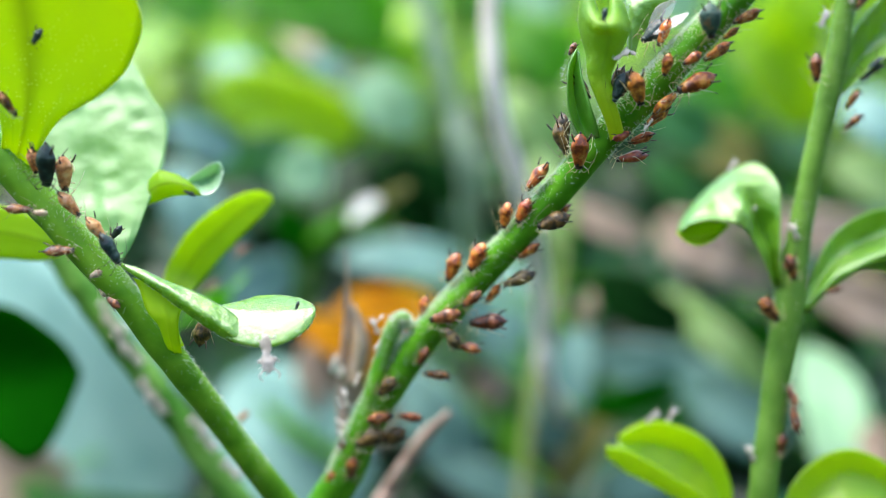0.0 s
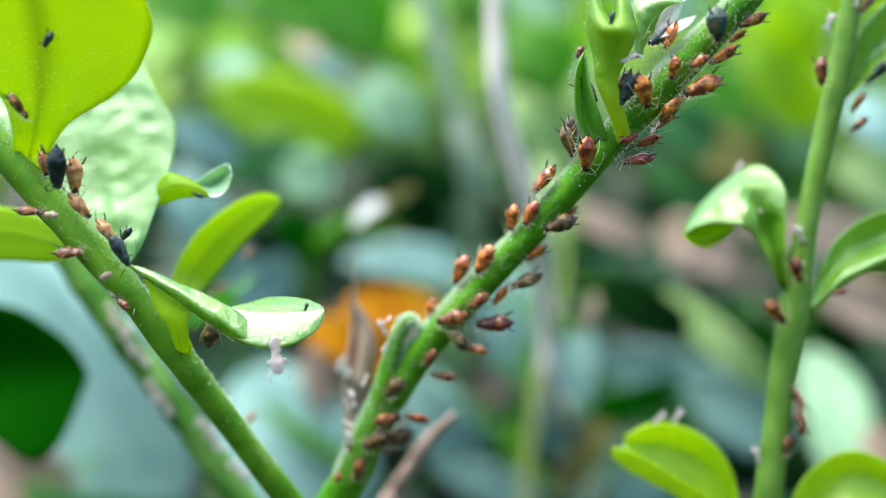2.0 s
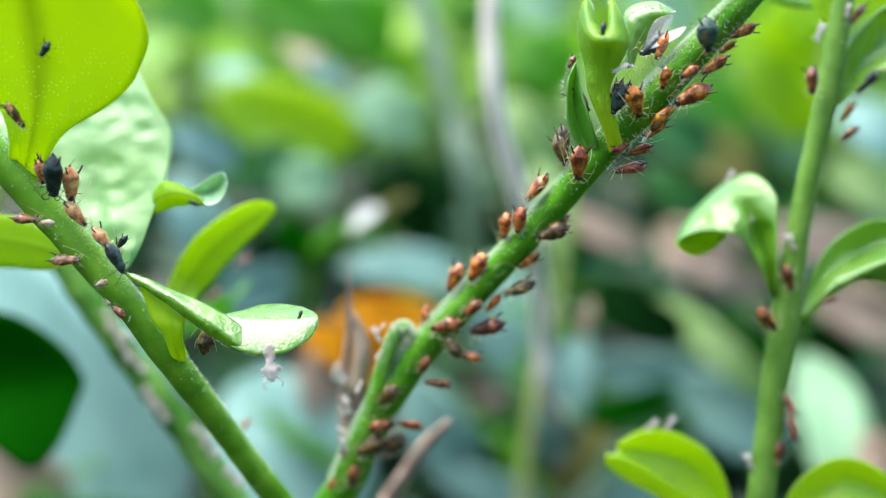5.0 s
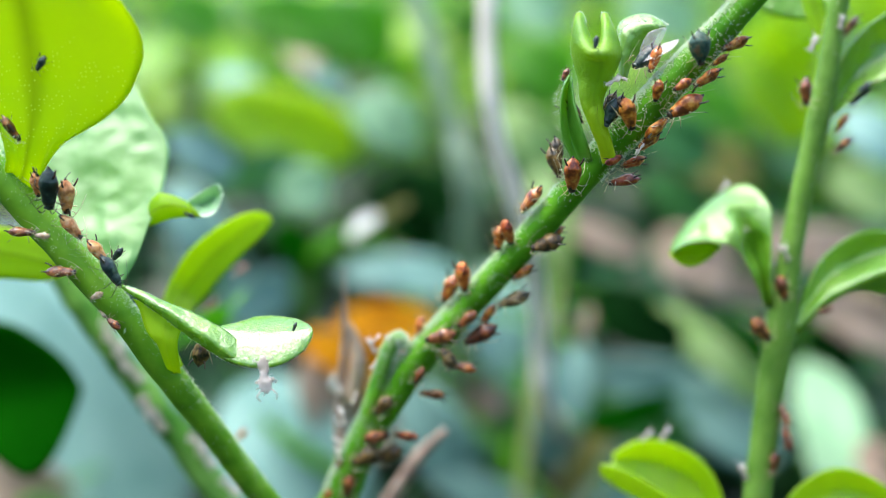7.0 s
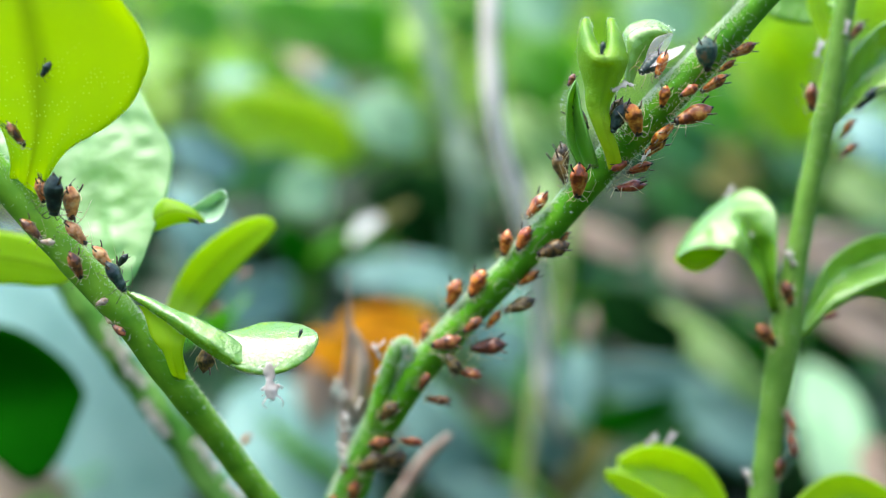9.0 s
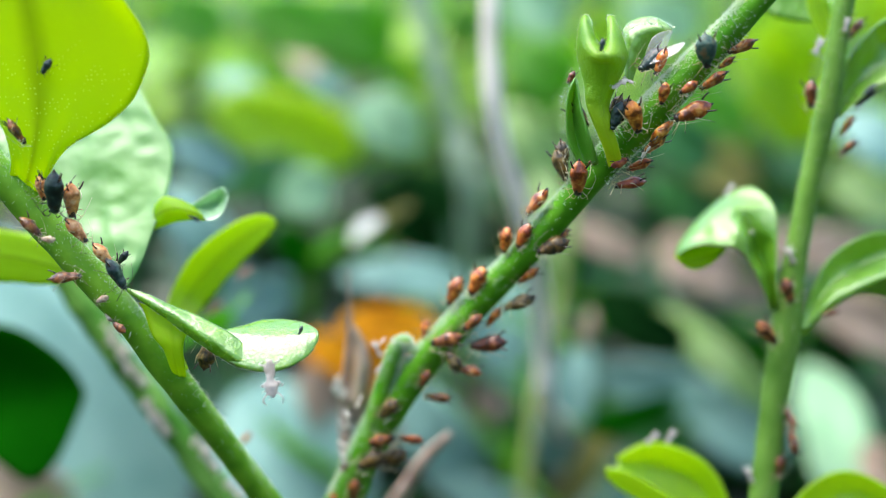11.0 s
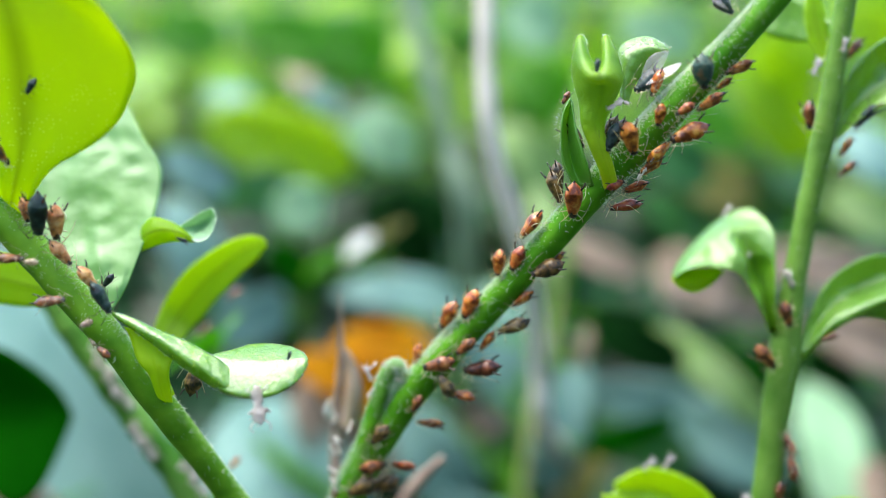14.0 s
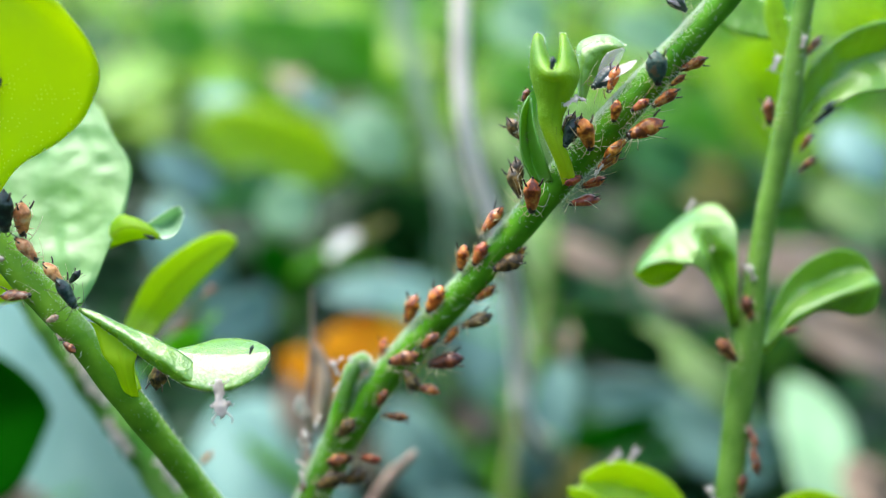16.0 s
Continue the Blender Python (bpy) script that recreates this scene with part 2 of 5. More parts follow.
def tube_into(bm, pts, radii, n=24, sides=10, rough=0.0, seed=0):
    """A round, tapering stalk along pts (mm), capped at both ends; returns centres and radii."""
    c = spline(pts, n)
    r = spline([[x] for x in radii], n)[:, 0] if len(radii) > 1 else np.full(n, radii[0])
    rings = []
    t0 = Vector(c[1] - c[0]).normalized()
    ref = t0.orthogonal().normalized()
    for i in range(n):
        t = Vector(c[min(i + 1, n - 1)] - c[max(i - 1, 0)]).normalized()
        ref = (ref - t * ref.dot(t)).normalized()
        b = t.cross(ref)
        ring = []
        for s in range(sides):
            a = 2 * math.pi * s / sides
            rr = r[i] * (1 + rough * noise.noise(Vector((c[i][0] * 0.6 + seed, c[i][2] * 0.6, a))))
            ring.append(bm.verts.new((Vector(c[i]) + (ref * math.cos(a) + b * math.sin(a)) * rr) * MM))
        rings.append(ring)
    for a, b in zip(rings, rings[1:]):
        for s in range(sides):
            bm.faces.new((a[s], a[(s + 1) % sides], b[(s + 1) % sides], b[s]))
    bm.faces.new(rings[0][::-1])
    bm.faces.new(rings[-1])
    return c, r


def tube(name, pts, radii, material, parent=None, n=24, sides=10, rough=0.0, label=""):
    bm = bmesh.new()
    tube_into(bm, pts, radii, n, sides, rough, len(pts))
    return mesh_object(name, bm, material, parent, label)


def blade_into(bm, spine, widths, sides, fold=0.0, cup=0.0, ripple=0.0, thick=0.22, nu=20, nv=10, seed=0, blister=0.0, roll=None, thin=0.6, wave=0.05):
    """A leaf blade with thickness. spine: points from stalk to tip (mm); widths: full width at each; sides: way across
    the blade at each; fold: how far the halves rise from the midrib; cup: curl of the margins; ripple: wavy margin;
    roll: angle at each spine point by which the blade rolls up round its length; thin: how far it thins to its margin."""
    uvl = bm.loops.layers.uv.verify()
    c = spline(spine, nu)
    w = np.maximum(spline([[x] for x in widths], nu)[:, 0], 0.05)
    sd = spline([tuple(Vector(s).normalized()) for s in sides], nu)
    rl_ang = spline([[x] for x in roll], nu)[:, 0] if roll else np.zeros(nu)
    top, low, uvs = [], [], {}
    for i in range(nu):
        t = Vector(c[min(i + 1, nu - 1)] - c[max(i - 1, 0)]).normalized()
        s = Vector(sd[i])
        s = (s - t * s.dot(t)).normalized()
        nrm = s.cross(t).normalized()
        rt, rl = [], []
        for j in range(nv + 1):
            v = j / nv * 2 - 1
            h = fold * abs(v) * w[i] / 2 + cup * v * v * w[i] / 2
            h += ripple * abs(v) * noise.noise(Vector((c[i][0] * 0.35 + seed, c[i][2] * 0.35 + 3.1 * v, seed)))
            if blister:
                place = Vector(c[i]) + s * v * w[i] / 2
                h += blister * (noise.noise(place * 0.3 + Vector((seed, 0, 0))) + 0.55 * noise.noise(place * 0.75)) * (1 - v * v)
            edge = w[i] / 2 * (1 + wave * noise.noise(Vector((c[i][0] * 0.5, c[i][2] * 0.5 + v, seed + 9))))
            out_way = nrm
            if rl_ang[i] > 0.05:
                a, rad = rl_ang[i] / 2 * v, 2 * edge / rl_ang[i]
                out_way = nrm * math.cos(a) - s * math.sin(a)
                q = Vector(c[i]) + s * rad * math.sin(a) + nrm * rad * (1 - math.cos(a)) + out_way * h
            else:
                q = Vector(c[i]) + s * v * edge + nrm * h
            th = thick * (1 - thin * abs(v) ** 3) * (1 + 0.8 * max(0, 1 - abs(v) * 5))
            a = bm.verts.new((q + out_way * th / 2) * MM)
            b = bm.verts.new((q - out_way * th / 2) * MM)
            uvs[a] = uvs[b] = (i / (nu - 1), j / nv)
            rt.append(a)
            rl.append(b)
        top.append(rt)
        low.append(rl)
    faces = []
    for i in range(nu - 1):
        for j in range(nv):
            faces.append(bm.faces.new((top[i][j], top[i + 1][j], top[i + 1][j + 1], top[i][j + 1])))
            faces.append(bm.faces.new((low[i][j], low[i][j + 1], low[i + 1][j + 1], low[i + 1][j])))
        faces.append(bm.faces.new((top[i][0], low[i][0], low[i + 1][0], top[i + 1][0])))
        faces.append(bm.faces.new((top[i][nv], top[i + 1][nv], low[i + 1][nv], low[i][nv])))
    for e in (0, nu - 1):
        for j in range(nv):
            q = (top[e][j], top[e][j + 1], low[e][j + 1], low[e][j])
            faces.append(bm.faces.new(q if e == 0 else q[::-1]))
    for f in faces:
        for lp in f.loops:
            lp[uvl].uv = uvs[lp.vert]


def leaf(spine, widths, sides, material, parent, label="", name="leaf", **kw):
    bm = bmesh.new()
    blade_into(bm, spine, widths, sides, **kw)
    return mesh_object(name, bm, material, parent, label)


def sheet_into(bm, rows, thick):
    """A blade with thickness over a grid of places, row by row from stalk to tip; thinner towards its margins."""
    uvl = bm.loops.layers.uv.verify()
    g = np.array(rows, float)
    nu, nv = g.shape[0], g.shape[1]
    nrm = np.cross(np.gradient(g, axis=1), np.gradient(g, axis=0))
    nrm /= np.linalg.norm(nrm, axis=2, keepdims=True) + 1e-9
    v = np.linspace(-1, 1, nv)
    half = (thick * (1 - 0.6 * np.abs(v) ** 3) / 2)[None, :, None] * nrm
    top, low = [], []
    for i in range(nu):
        a, b = [], []
        for j in range(nv):
            a.append(bm.verts.new((g[i, j] + half[i, j]) * MM))
            b.append(bm.verts.new((g[i, j] - half[i, j]) * MM))
        top.append(a)
        low.append(b)

    def face(*quad):
        f = bm.faces.new([q[0] for q in quad])
        for lp, q in zip(f.loops, quad):
            lp[uvl].uv = (q[1] / (nu - 1), q[2] / (nv - 1))

    for i in range(nu - 1):
        for j in range(nv - 1):
            face((top[i][j], i, j), (top[i + 1][j], i + 1, j), (top[i + 1][j + 1], i + 1, j + 1), (top[i][j + 1], i, j + 1))
            face((low[i][j], i, j), (low[i][j + 1], i, j + 1), (low[i + 1][j + 1], i + 1, j + 1), (low[i + 1][j], i + 1, j))
        e = nv - 1
        face((top[i][0], i, 0), (low[i][0], i, 0), (low[i + 1][0], i + 1, 0), (top[i + 1][0], i + 1, 0))
        face((top[i][e], i, e), (top[i + 1][e], i + 1, e), (low[i + 1][e], i + 1, e), (low[i][e], i, e))
    for i in (0, nu - 1):
        for j in range(nv - 1):
            q = [(top[i][j], i, j), (top[i][j + 1], i, j + 1), (low[i][j + 1], i, j + 1), (low[i][j], i, j)]
            face(*(q if i == 0 else q[::-1]))


def loft_leaf(rails, material, parent, label="", name="leaf", nu=30, nv=16, thick=0.22, crinkle=0.0, seed=0):
    """A curled blade spread between its margins by way of its folds; rails: those lines from stalk to tip."""
    lines = [spline(r, nu) for r in rails]
    rows = []
    for i in range(nu):
        row = spline([ln[i] for ln in lines], nv + 1)
        for j, q in enumerate(row):
            fade = 1 - abs(2 * j / nv - 1) ** 4
            q += np.array(NEAR) * crinkle * fade * noise.noise(Vector(q) * 0.55 + Vector((seed, 0, 0)))
        rows.append(row)
    bm = bmesh.new()
    sheet_into(bm, rows, thick)
    return mesh_object(name, bm, material, parent, label)


def trough_leaf(spine, half_widths, lifts, backs, material, parent, label, nu=64, nv=28):
    """A leaf whose end turns up into a trough: its margins rise by lifts and lean back by backs along the spine."""
    c = spline(spine, nu)
    w, up, back = (spline([[x] for x in k], nu)[:, 0] for k in (half_widths, lifts, backs))
    rows = []
    for i in range(nu):
        row = []
        for v in np.linspace(-1, 1, nv + 1):
            across = math.sin(v * 1.45) / math.sin(1.45)
            row.append(c[i] + np.array(RIGHT) * w[i] * across + np.array(UP) * up[i] * abs(v) ** 2.2 - np.array(NEAR) * back[i] * v * v)
        rows.append(row)
    bm = bmesh.new()
    sheet_into(bm, rows, 0.42)
    return mesh_object("folded_leaf", bm, material, parent, label)


def hairs(pts, radii, material, parent, count, longest, seed, name="hairs", way=None, only=False):
    """Fine pale hairs on a stalk; way: hairs grow mostly on that side."""
    rng = random.Random(seed)
    c = spline(pts, 80)
    r = spline([[x] for x in radii], 80)[:, 0]
    verts, faces = [], []
    for k in range(count):
        u = rng.random() * 78.9
        i = int(u)
        p = Vector(c[i]).lerp(Vector(c[i + 1]), u - i)
        t = Vector(c[i + 1] - c[i]).normalized()
        side = t.orthogonal().normalized()
        side = Matrix.Rotation(rng.random() * 6.2832, 3, t) @ side
        if way is not None and side.dot(way) < rng.uniform(-0.9, 0.6):
            side = -side
        if only and side.dot(way) < 0.62:
            continue
        ln = longest * rng.uniform(0.3, 1.0)
        d = (side + t * rng.uniform(-0.5, 0.5) + t.cross(side) * rng.uniform(-0.4, 0.4)).normalized()
        root = p + side * r[i] * 0.97
        a = d.orthogonal().normalized() * 0.019
        b = d.cross(a)
        n0 = len(verts)
        verts += [(root + a) * MM, (root - a * 0.5 + b * 0.87) * MM, (root - a * 0.5 - b * 0.87) * MM, (root + d * ln) * MM]
        faces += [(n0, n0 + 1, n0 + 3), (n0 + 1, n0 + 2, n0 + 3), (n0 + 2, n0, n0 + 3)]
    me = bpy.data.meshes.new(name)
    me.from_pydata(verts, [], faces)
    me.materials.append(material)
    ob = new(name, me)
    ob.parent = parent
    return tagged(ob, "fine pale hairs", kind="stuff")


def margin_hairs(blade, nu, nv, parent, count, longest, seed):
    """Short pale hairs along both margins of a blade of nu by nv steps."""
    for j in (0, nv):
        line = [tuple(blade.data.vertices[(i * (nv + 1) + j) * 2].co / MM) for i in range(1, nu - 1)]
        hairs(line, [0.02] * len(line), HAIR, parent, count, longest, seed + j, name="margin_hairs")


def oval(length_points):
    """Widths of an oval leaf for that many spine points, as shares of the widest."""
    n = length_points
    return [max(0.04, math.sin(math.pi * (i / (n - 1)) ** 0.85) ** 0.65) if 0 < i < n - 1 else 0.06 for i in range(n)]


def simple_leaf(base, tip, width, side, material, parent, bend=0.1, fold=0.15, label="", seed=0, nu=12, nv=6):
    """An oval leaf from base to tip that bows by bend of its length."""
    b, t, s = Vector(base), Vector(tip), Vector(side).normalized()
    d = t - b
    nrm = s.cross(d).normalized()
    if nrm.z < 0:
        nrm, s = -nrm, -s
    pts = [b + d * u + nrm * d.length * bend * math.sin(math.pi * u) for u in (0, 0.12, 0.3, 0.5, 0.7, 0.88, 1)]
    return leaf(pts, [width * k for k in oval(7)], [s] * 7, material, parent, label, fold=fold, cup=0.05, ripple=0.3, nu=nu, nv=nv, seed=seed)


# ---- ground ----
def ground():
    bm = bmesh.new()
    ring = []
    radii = [0, 30, 60, 90, 120, 160, 200, 260, 330, 420, 560, 800, 1500, 5000, 30000, 400000]
    centre = bm.verts.new((0, 0.15, 0))
    for r in radii[1:]:
        row = []
        for k in range(48):
            a = 2 * math.pi * k / 48
            x, y = r * math.cos(a), 150 + r * math.sin(a)
            h = 4 * noise.noise(Vector((x / 40, y / 40, 0))) + 1.5 * noise.noise(Vector((x / 12, y / 12, 5))) if r < 900 else 0
            row.append(bm.verts.new(Vector((x, y, h - 2)) * MM))
        ring.append(row)
    for k in range(48):
        bm.faces.new((centre, ring[0][k], ring[0][(k + 1) % 48]))
    for a, b in zip(ring, ring[1:]):
        for k in range(48):
            bm.faces.new((a[k], b[k], b[(k + 1) % 48], a[(k + 1) % 48]))
    tagged(mesh_object("ground", bm, SOIL), "dark moist soil under the low plants", "ground", kind="structure")


ground()

# ---- the middle shoot ----
def shift(pts, o):
    return [tuple(np.array(q) - np.array(o)) for q in pts]


OM = (-30, 50, 0)
middle = tagged(thing("citrus_shoot", OM), "young green citrus shoot crowded with brown aphids", "plant", "citrus shoots")
MID = shift([(-30, 50, -4), (-28, 50, 18), (-20, 50, 40), (-10.69, 50.17, 58.12), (-7.08, 50.15, 64.5), (-6.06, 50.46, 67), (-4.89, 50.76, 69.45), (-3.54, 50.99, 71.71), (-1.83, 51.3, 74.2), (0.59, 51.23, 77.2), (1.81, 51.43, 78.58), (3.67, 51.36, 80.79), (6.12, 51.27, 83.73), (9.53, 51.12, 88.11), (11.15, 50.97, 90.08), (12.73, 50.8, 91.99), (14.24, 50.61, 93.85), (15.79, 50.66, 95.6), (17.28, 50.44, 97.39), (18.81, 50.53, 99.24), (21.83, 50.69, 102.89)], OM)
MID_R = [1.6, 1.5, 1.45, 1.4, 1.25, 1.2, 1.2, 1.2, 1.15, 1.05, 1.0, 0.98, 0.95, 0.98, 1.0, 1.02, 0.98, 0.91, 0.84, 0.8, 0.75]
middle_stem = tube("stem", MID, MID_R, STEM, middle, n=140, sides=22, rough=0.07)
hairs(MID[4:], MID_R[4:], HAIR, middle_stem, 4500, 0.42, 11, way=UP - RIGHT * 0.6)
hairs(MID[4:], MID_R[4:], HAIR, middle_stem, 26000, 0.26, 17, name="down", way=(UP * 0.7 - RIGHT * 0.7).normalized(), only=True)
hairs(MID[13:19], MID_R[13:19], HAIR, middle_stem, 1500, 0.3, 19, name="down", way=(RIGHT * 0.7 - UP * 0.7).normalized(), only=True)
BUD = shift([(-4.81, 50.34, 68.24), (-4.82, 50.33, 70.62), (-4.31, 50.59, 72.96), (-3.63, 51.02, 75), (-3.12, 51.28, 76.07), (-2.62, 51.26, 76.34), (-2.31, 51.08, 75.83)], OM)
tube("bud", BUD, [0.5, 0.6, 0.58, 0.54, 0.5, 0.44, 0.28], STEM, middle, n=40, sides=20, rough=0.3, label="curled downy bud against the stem")
hairs(BUD, [0.5, 0.58, 0.56, 0.52, 0.48, 0.42, 0.28], HAIR, middle, 2600, 0.24, 31)
hairs(BUD[3:], [0.52, 0.48, 0.42, 0.28], HAIR, middle, 900, 0.34, 32)
trough = trough_leaf(shift([(10.62, 49.74, 89), (10.2, 49.54, 90.24), (9.72, 49.53, 91.43), (9.32, 49.7, 92.83), (9.5, 49.7, 94.05), (9.6, 49.41, 95.2), (9.32, 49.12, 95.6), (9.38, 49.7, 95.75), (9.7, 51.33, 95.9)], OM), [0.36, 0.37, 0.44, 0.6, 0.92, 1.42, 0.98, 0.62, 0.6], [0, 0, 0.05, 0.08, 0.25, 1.2, 2.75, 2.6, 1.7], [0.3, 0.3, 0.45, 0.6, 1.0, 1.8, 1.8, 1.5, 1.3], FOLDED, middle, "young leaf folded into a trough, its notched end open")
margin_hairs(trough, 64, 28, trough, 240, 0.2, 51)
loft_leaf([shift([(8.29, 50.41, 89.12), (7.7, 50.66, 90.43), (7.56, 50.92, 91.79), (7.66, 51.38, 93.11), (8.11, 51.93, 94.07)], OM),
    shift([(8.89, 50.74, 88.83), (8.49, 51.31, 89.86), (8.22, 51.84, 91.08), (8.1, 52.01, 92.48), (8.22, 52.09, 93.91)], OM),
    shift([(9.59, 50.17, 89.03), (9.19, 50.03, 90.14), (8.82, 50.27, 91.14), (8.44, 50.95, 92.48), (8.32, 51.82, 93.74)], OM)], DOWNY, middle, "narrow dark folded leaf with a downy hollow", nu=26, nv=16, crinkle=0.15)
loft_leaf([shift([(11.15, 51.22, 93.83), (11.11, 52.44, 95.81), (11.24, 53.16, 96.98), (11.98, 53.34, 97.48), (12.99, 53.18, 97.63), (13.69, 52.64, 97.29), (13.93, 52.09, 96.93)], OM),
    shift([(11.27, 51.02, 93.86), (11.4, 51.71, 95.55), (11.74, 52.01, 96.4), (12.38, 52.07, 96.86), (13.01, 52.03, 97.07), (13.56, 52.03, 97.07), (13.87, 51.98, 96.91)], OM),
    shift([(11.53, 51.22, 93.83), (11.97, 51.71, 94.93), (12.59, 51.92, 95.53), (13.09, 52, 96.06), (13.42, 51.93, 96.47), (13.7, 51.92, 96.74), (13.87, 51.95, 96.84)], OM)], RIPE, middle, "pale downy young leaf", nu=30, nv=16, crinkle=0.2)
hairs(shift([(10.85, 51.62, 95.15), (11.03, 52, 96.74), (11.87, 52.01, 97.4), (13.01, 51.74, 97.42), (13.83, 51.42, 96.99)], OM), [0.15] * 5, HAIR, middle, 420, 0.17, 6)
hairs(shift([(7.61, 51.17, 90.68), (7.47, 51.76, 92.35), (7.79, 52.23, 93.69)], OM), [0.1] * 3, HAIR, middle, 60, 0.4, 5)

# ---- the left shoot ----
OL = (10, 46, 0)
left = tagged(thing("citrus_shoot", OL), "leaning green citrus shoot with lime leaves and dark aphids", "plant", "citrus shoots")
LEFT = shift([(10, 46, -4), (7.5, 46.5, 16), (2, 47.3, 36), (-4.2, 48.2, 50), (-9.12, 48.66, 59.9), (-12.34, 47.78, 66.49), (-14.84, 47.21, 71.54), (-16.77, 46.66, 75.43), (-18.14, 46.49, 77.98), (-19.57, 46.59, 80.39), (-21.13, 47, 82.18), (-22.77, 47.45, 84.07), (-24.22, 47.99, 85.64), (-25.7, 48.29, 87.41), (-27.05, 48.57, 89.1), (-29.73, 49.43, 92.2), (-32.94, 50.12, 96.6)], OL)
LEFT_R = [1.25, 1.2, 1.1, 1.0, 0.94, 0.86, 0.83, 0.92, 0.88, 0.9, 0.95, 0.98, 1.0, 0.98, 0.95, 0.9, 0.8]
left_stem = tube("stem", LEFT, LEFT_R, STEM_LIGHT, left, n=120, sides=22, rough=0.07)
hairs(LEFT[5:], LEFT_R[5:], HAIR, left_stem, 900, 0.36, 12, way=UP + RIGHT * 0.6)
hairs(LEFT[5:], LEFT_R[5:], HAIR, left_stem, 4500, 0.2, 18, name="down", way=(UP * 0.7 + RIGHT * 0.7).normalized(), only=True)
lime = leaf(shift([(-25.5, 48.37, 87.57), (-24.63, 48.16, 89.38), (-24.16, 48.45, 91.03), (-23.87, 48.69, 92.5), (-23.74, 48.97, 94.12), (-23.72, 49.2, 96.37), (-23.91, 49.4, 98.57), (-24.43, 49.82, 100.57), (-25.08, 50.35, 102.1)], OL), [2.2, 2.3, 4.2, 8.4, 12.0, 13.4, 10.9, 5.9, 0.5], [RIGHT] * 2 + [RIGHT + NEAR * 0.1] * 6 + [RIGHT], DOTTED, left, "lime-green leaf blade lit through, with fine pale dots", fold=0.05, cup=-0.06, ripple=0.6, nu=52, nv=26, seed=3)
margin_hairs(lime, 52, 26, lime, 220, 0.1, 47)
leaf(shift([(-20.51, 48.7, 81.27), (-21, 50.31, 82.67), (-22.22, 52.73, 84.8), (-23.25, 55.28, 87.26), (-23.61, 57.05, 89.13), (-23.53, 58.53, 90.93), (-23.2, 59.91, 92.48), (-22.79, 60.18, 93.25)], OL), [0.7, 3.3, 7.4, 9.45, 8.6, 5.9, 3.0, 0.6], [RIGHT] * 8, CRINKLED, left, "pale glossy blistered leaf", fold=0.05, ripple=0.12, wave=0.012, nu=70, nv=34, seed=5, blister=0.36)
loft_leaf([shift([(-20.42, 53.39, 84.08), (-18.82, 52.99, 85.98), (-17.81, 52.81, 86.07), (-16.65, 52.55, 85.6), (-15.77, 52.1, 84.92)], OL),
    shift([(-20.38, 53.3, 83.82), (-18.61, 52.2, 85.24), (-17.54, 52, 85.57), (-16.44, 51.84, 85.39), (-15.68, 51.88, 84.91)], OL),
    shift([(-20.3, 53.21, 83.57), (-18.75, 52.18, 84.26), (-17.71, 52.01, 84.67), (-16.56, 51.96, 84.84), (-15.68, 51.84, 84.81)], OL)], LIME, left, "small lime leaf with a curled tip", nu=26, nv=14)
loft_leaf([shift([(-16.83, 52.65, 85.61), (-16.17, 53.11, 85.99), (-15.4, 53.47, 86.44), (-14.74, 53.34, 86.67), (-14.37, 52.83, 86.42)], OL),
    shift([(-16.61, 53.06, 85.26), (-16.16, 53.89, 85.21), (-15.55, 54.28, 85.42), (-14.95, 53.9, 85.84), (-14.36, 52.86, 86.18)], OL),
    shift([(-16.12, 52.12, 85.3), (-15.48, 51.57, 84.93), (-14.89, 51.6, 85), (-14.49, 52.05, 85.4), (-14.31, 52.6, 86.06)], OL)], CUPPED, left, "pale cupped tip of the small leaf", name="leaf_tip", nu=26, nv=18, thick=0.12)
leaf(shift([(-16.46, 46.53, 76.67), (-18.46, 50.54, 76.91), (-18.8, 55.21, 77.4), (-17.15, 56.57, 79.69), (-14.92, 57.26, 81.64), (-13.27, 57.6, 82.62), (-12.32, 57.7, 82.89)], OL), [0.7, 1.0, 2.4, 3.0, 2.65, 1.8, 0.6], [RIGHT - UP * 0.3] * 2 + [RIGHT * 0.8 - UP * 0.5, RIGHT * 0.75 - UP * 0.65, RIGHT * 0.6 - UP * 0.8, RIGHT * 0.5 - UP * 0.85, RIGHT * 0.4 - UP], LIME, left, "plain oval lime leaf", fold=0.1, cup=0.1, nu=28, nv=12)
OPEN = UP * 0.6 - NEAR * 0.8
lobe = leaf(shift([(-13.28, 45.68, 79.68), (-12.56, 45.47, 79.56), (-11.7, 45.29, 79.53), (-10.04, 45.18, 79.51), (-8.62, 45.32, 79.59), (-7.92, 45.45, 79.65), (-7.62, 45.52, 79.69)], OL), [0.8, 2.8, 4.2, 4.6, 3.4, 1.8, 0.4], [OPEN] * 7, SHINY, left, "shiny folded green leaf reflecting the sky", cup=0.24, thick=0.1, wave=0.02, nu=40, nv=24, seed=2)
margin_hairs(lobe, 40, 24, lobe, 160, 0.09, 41)
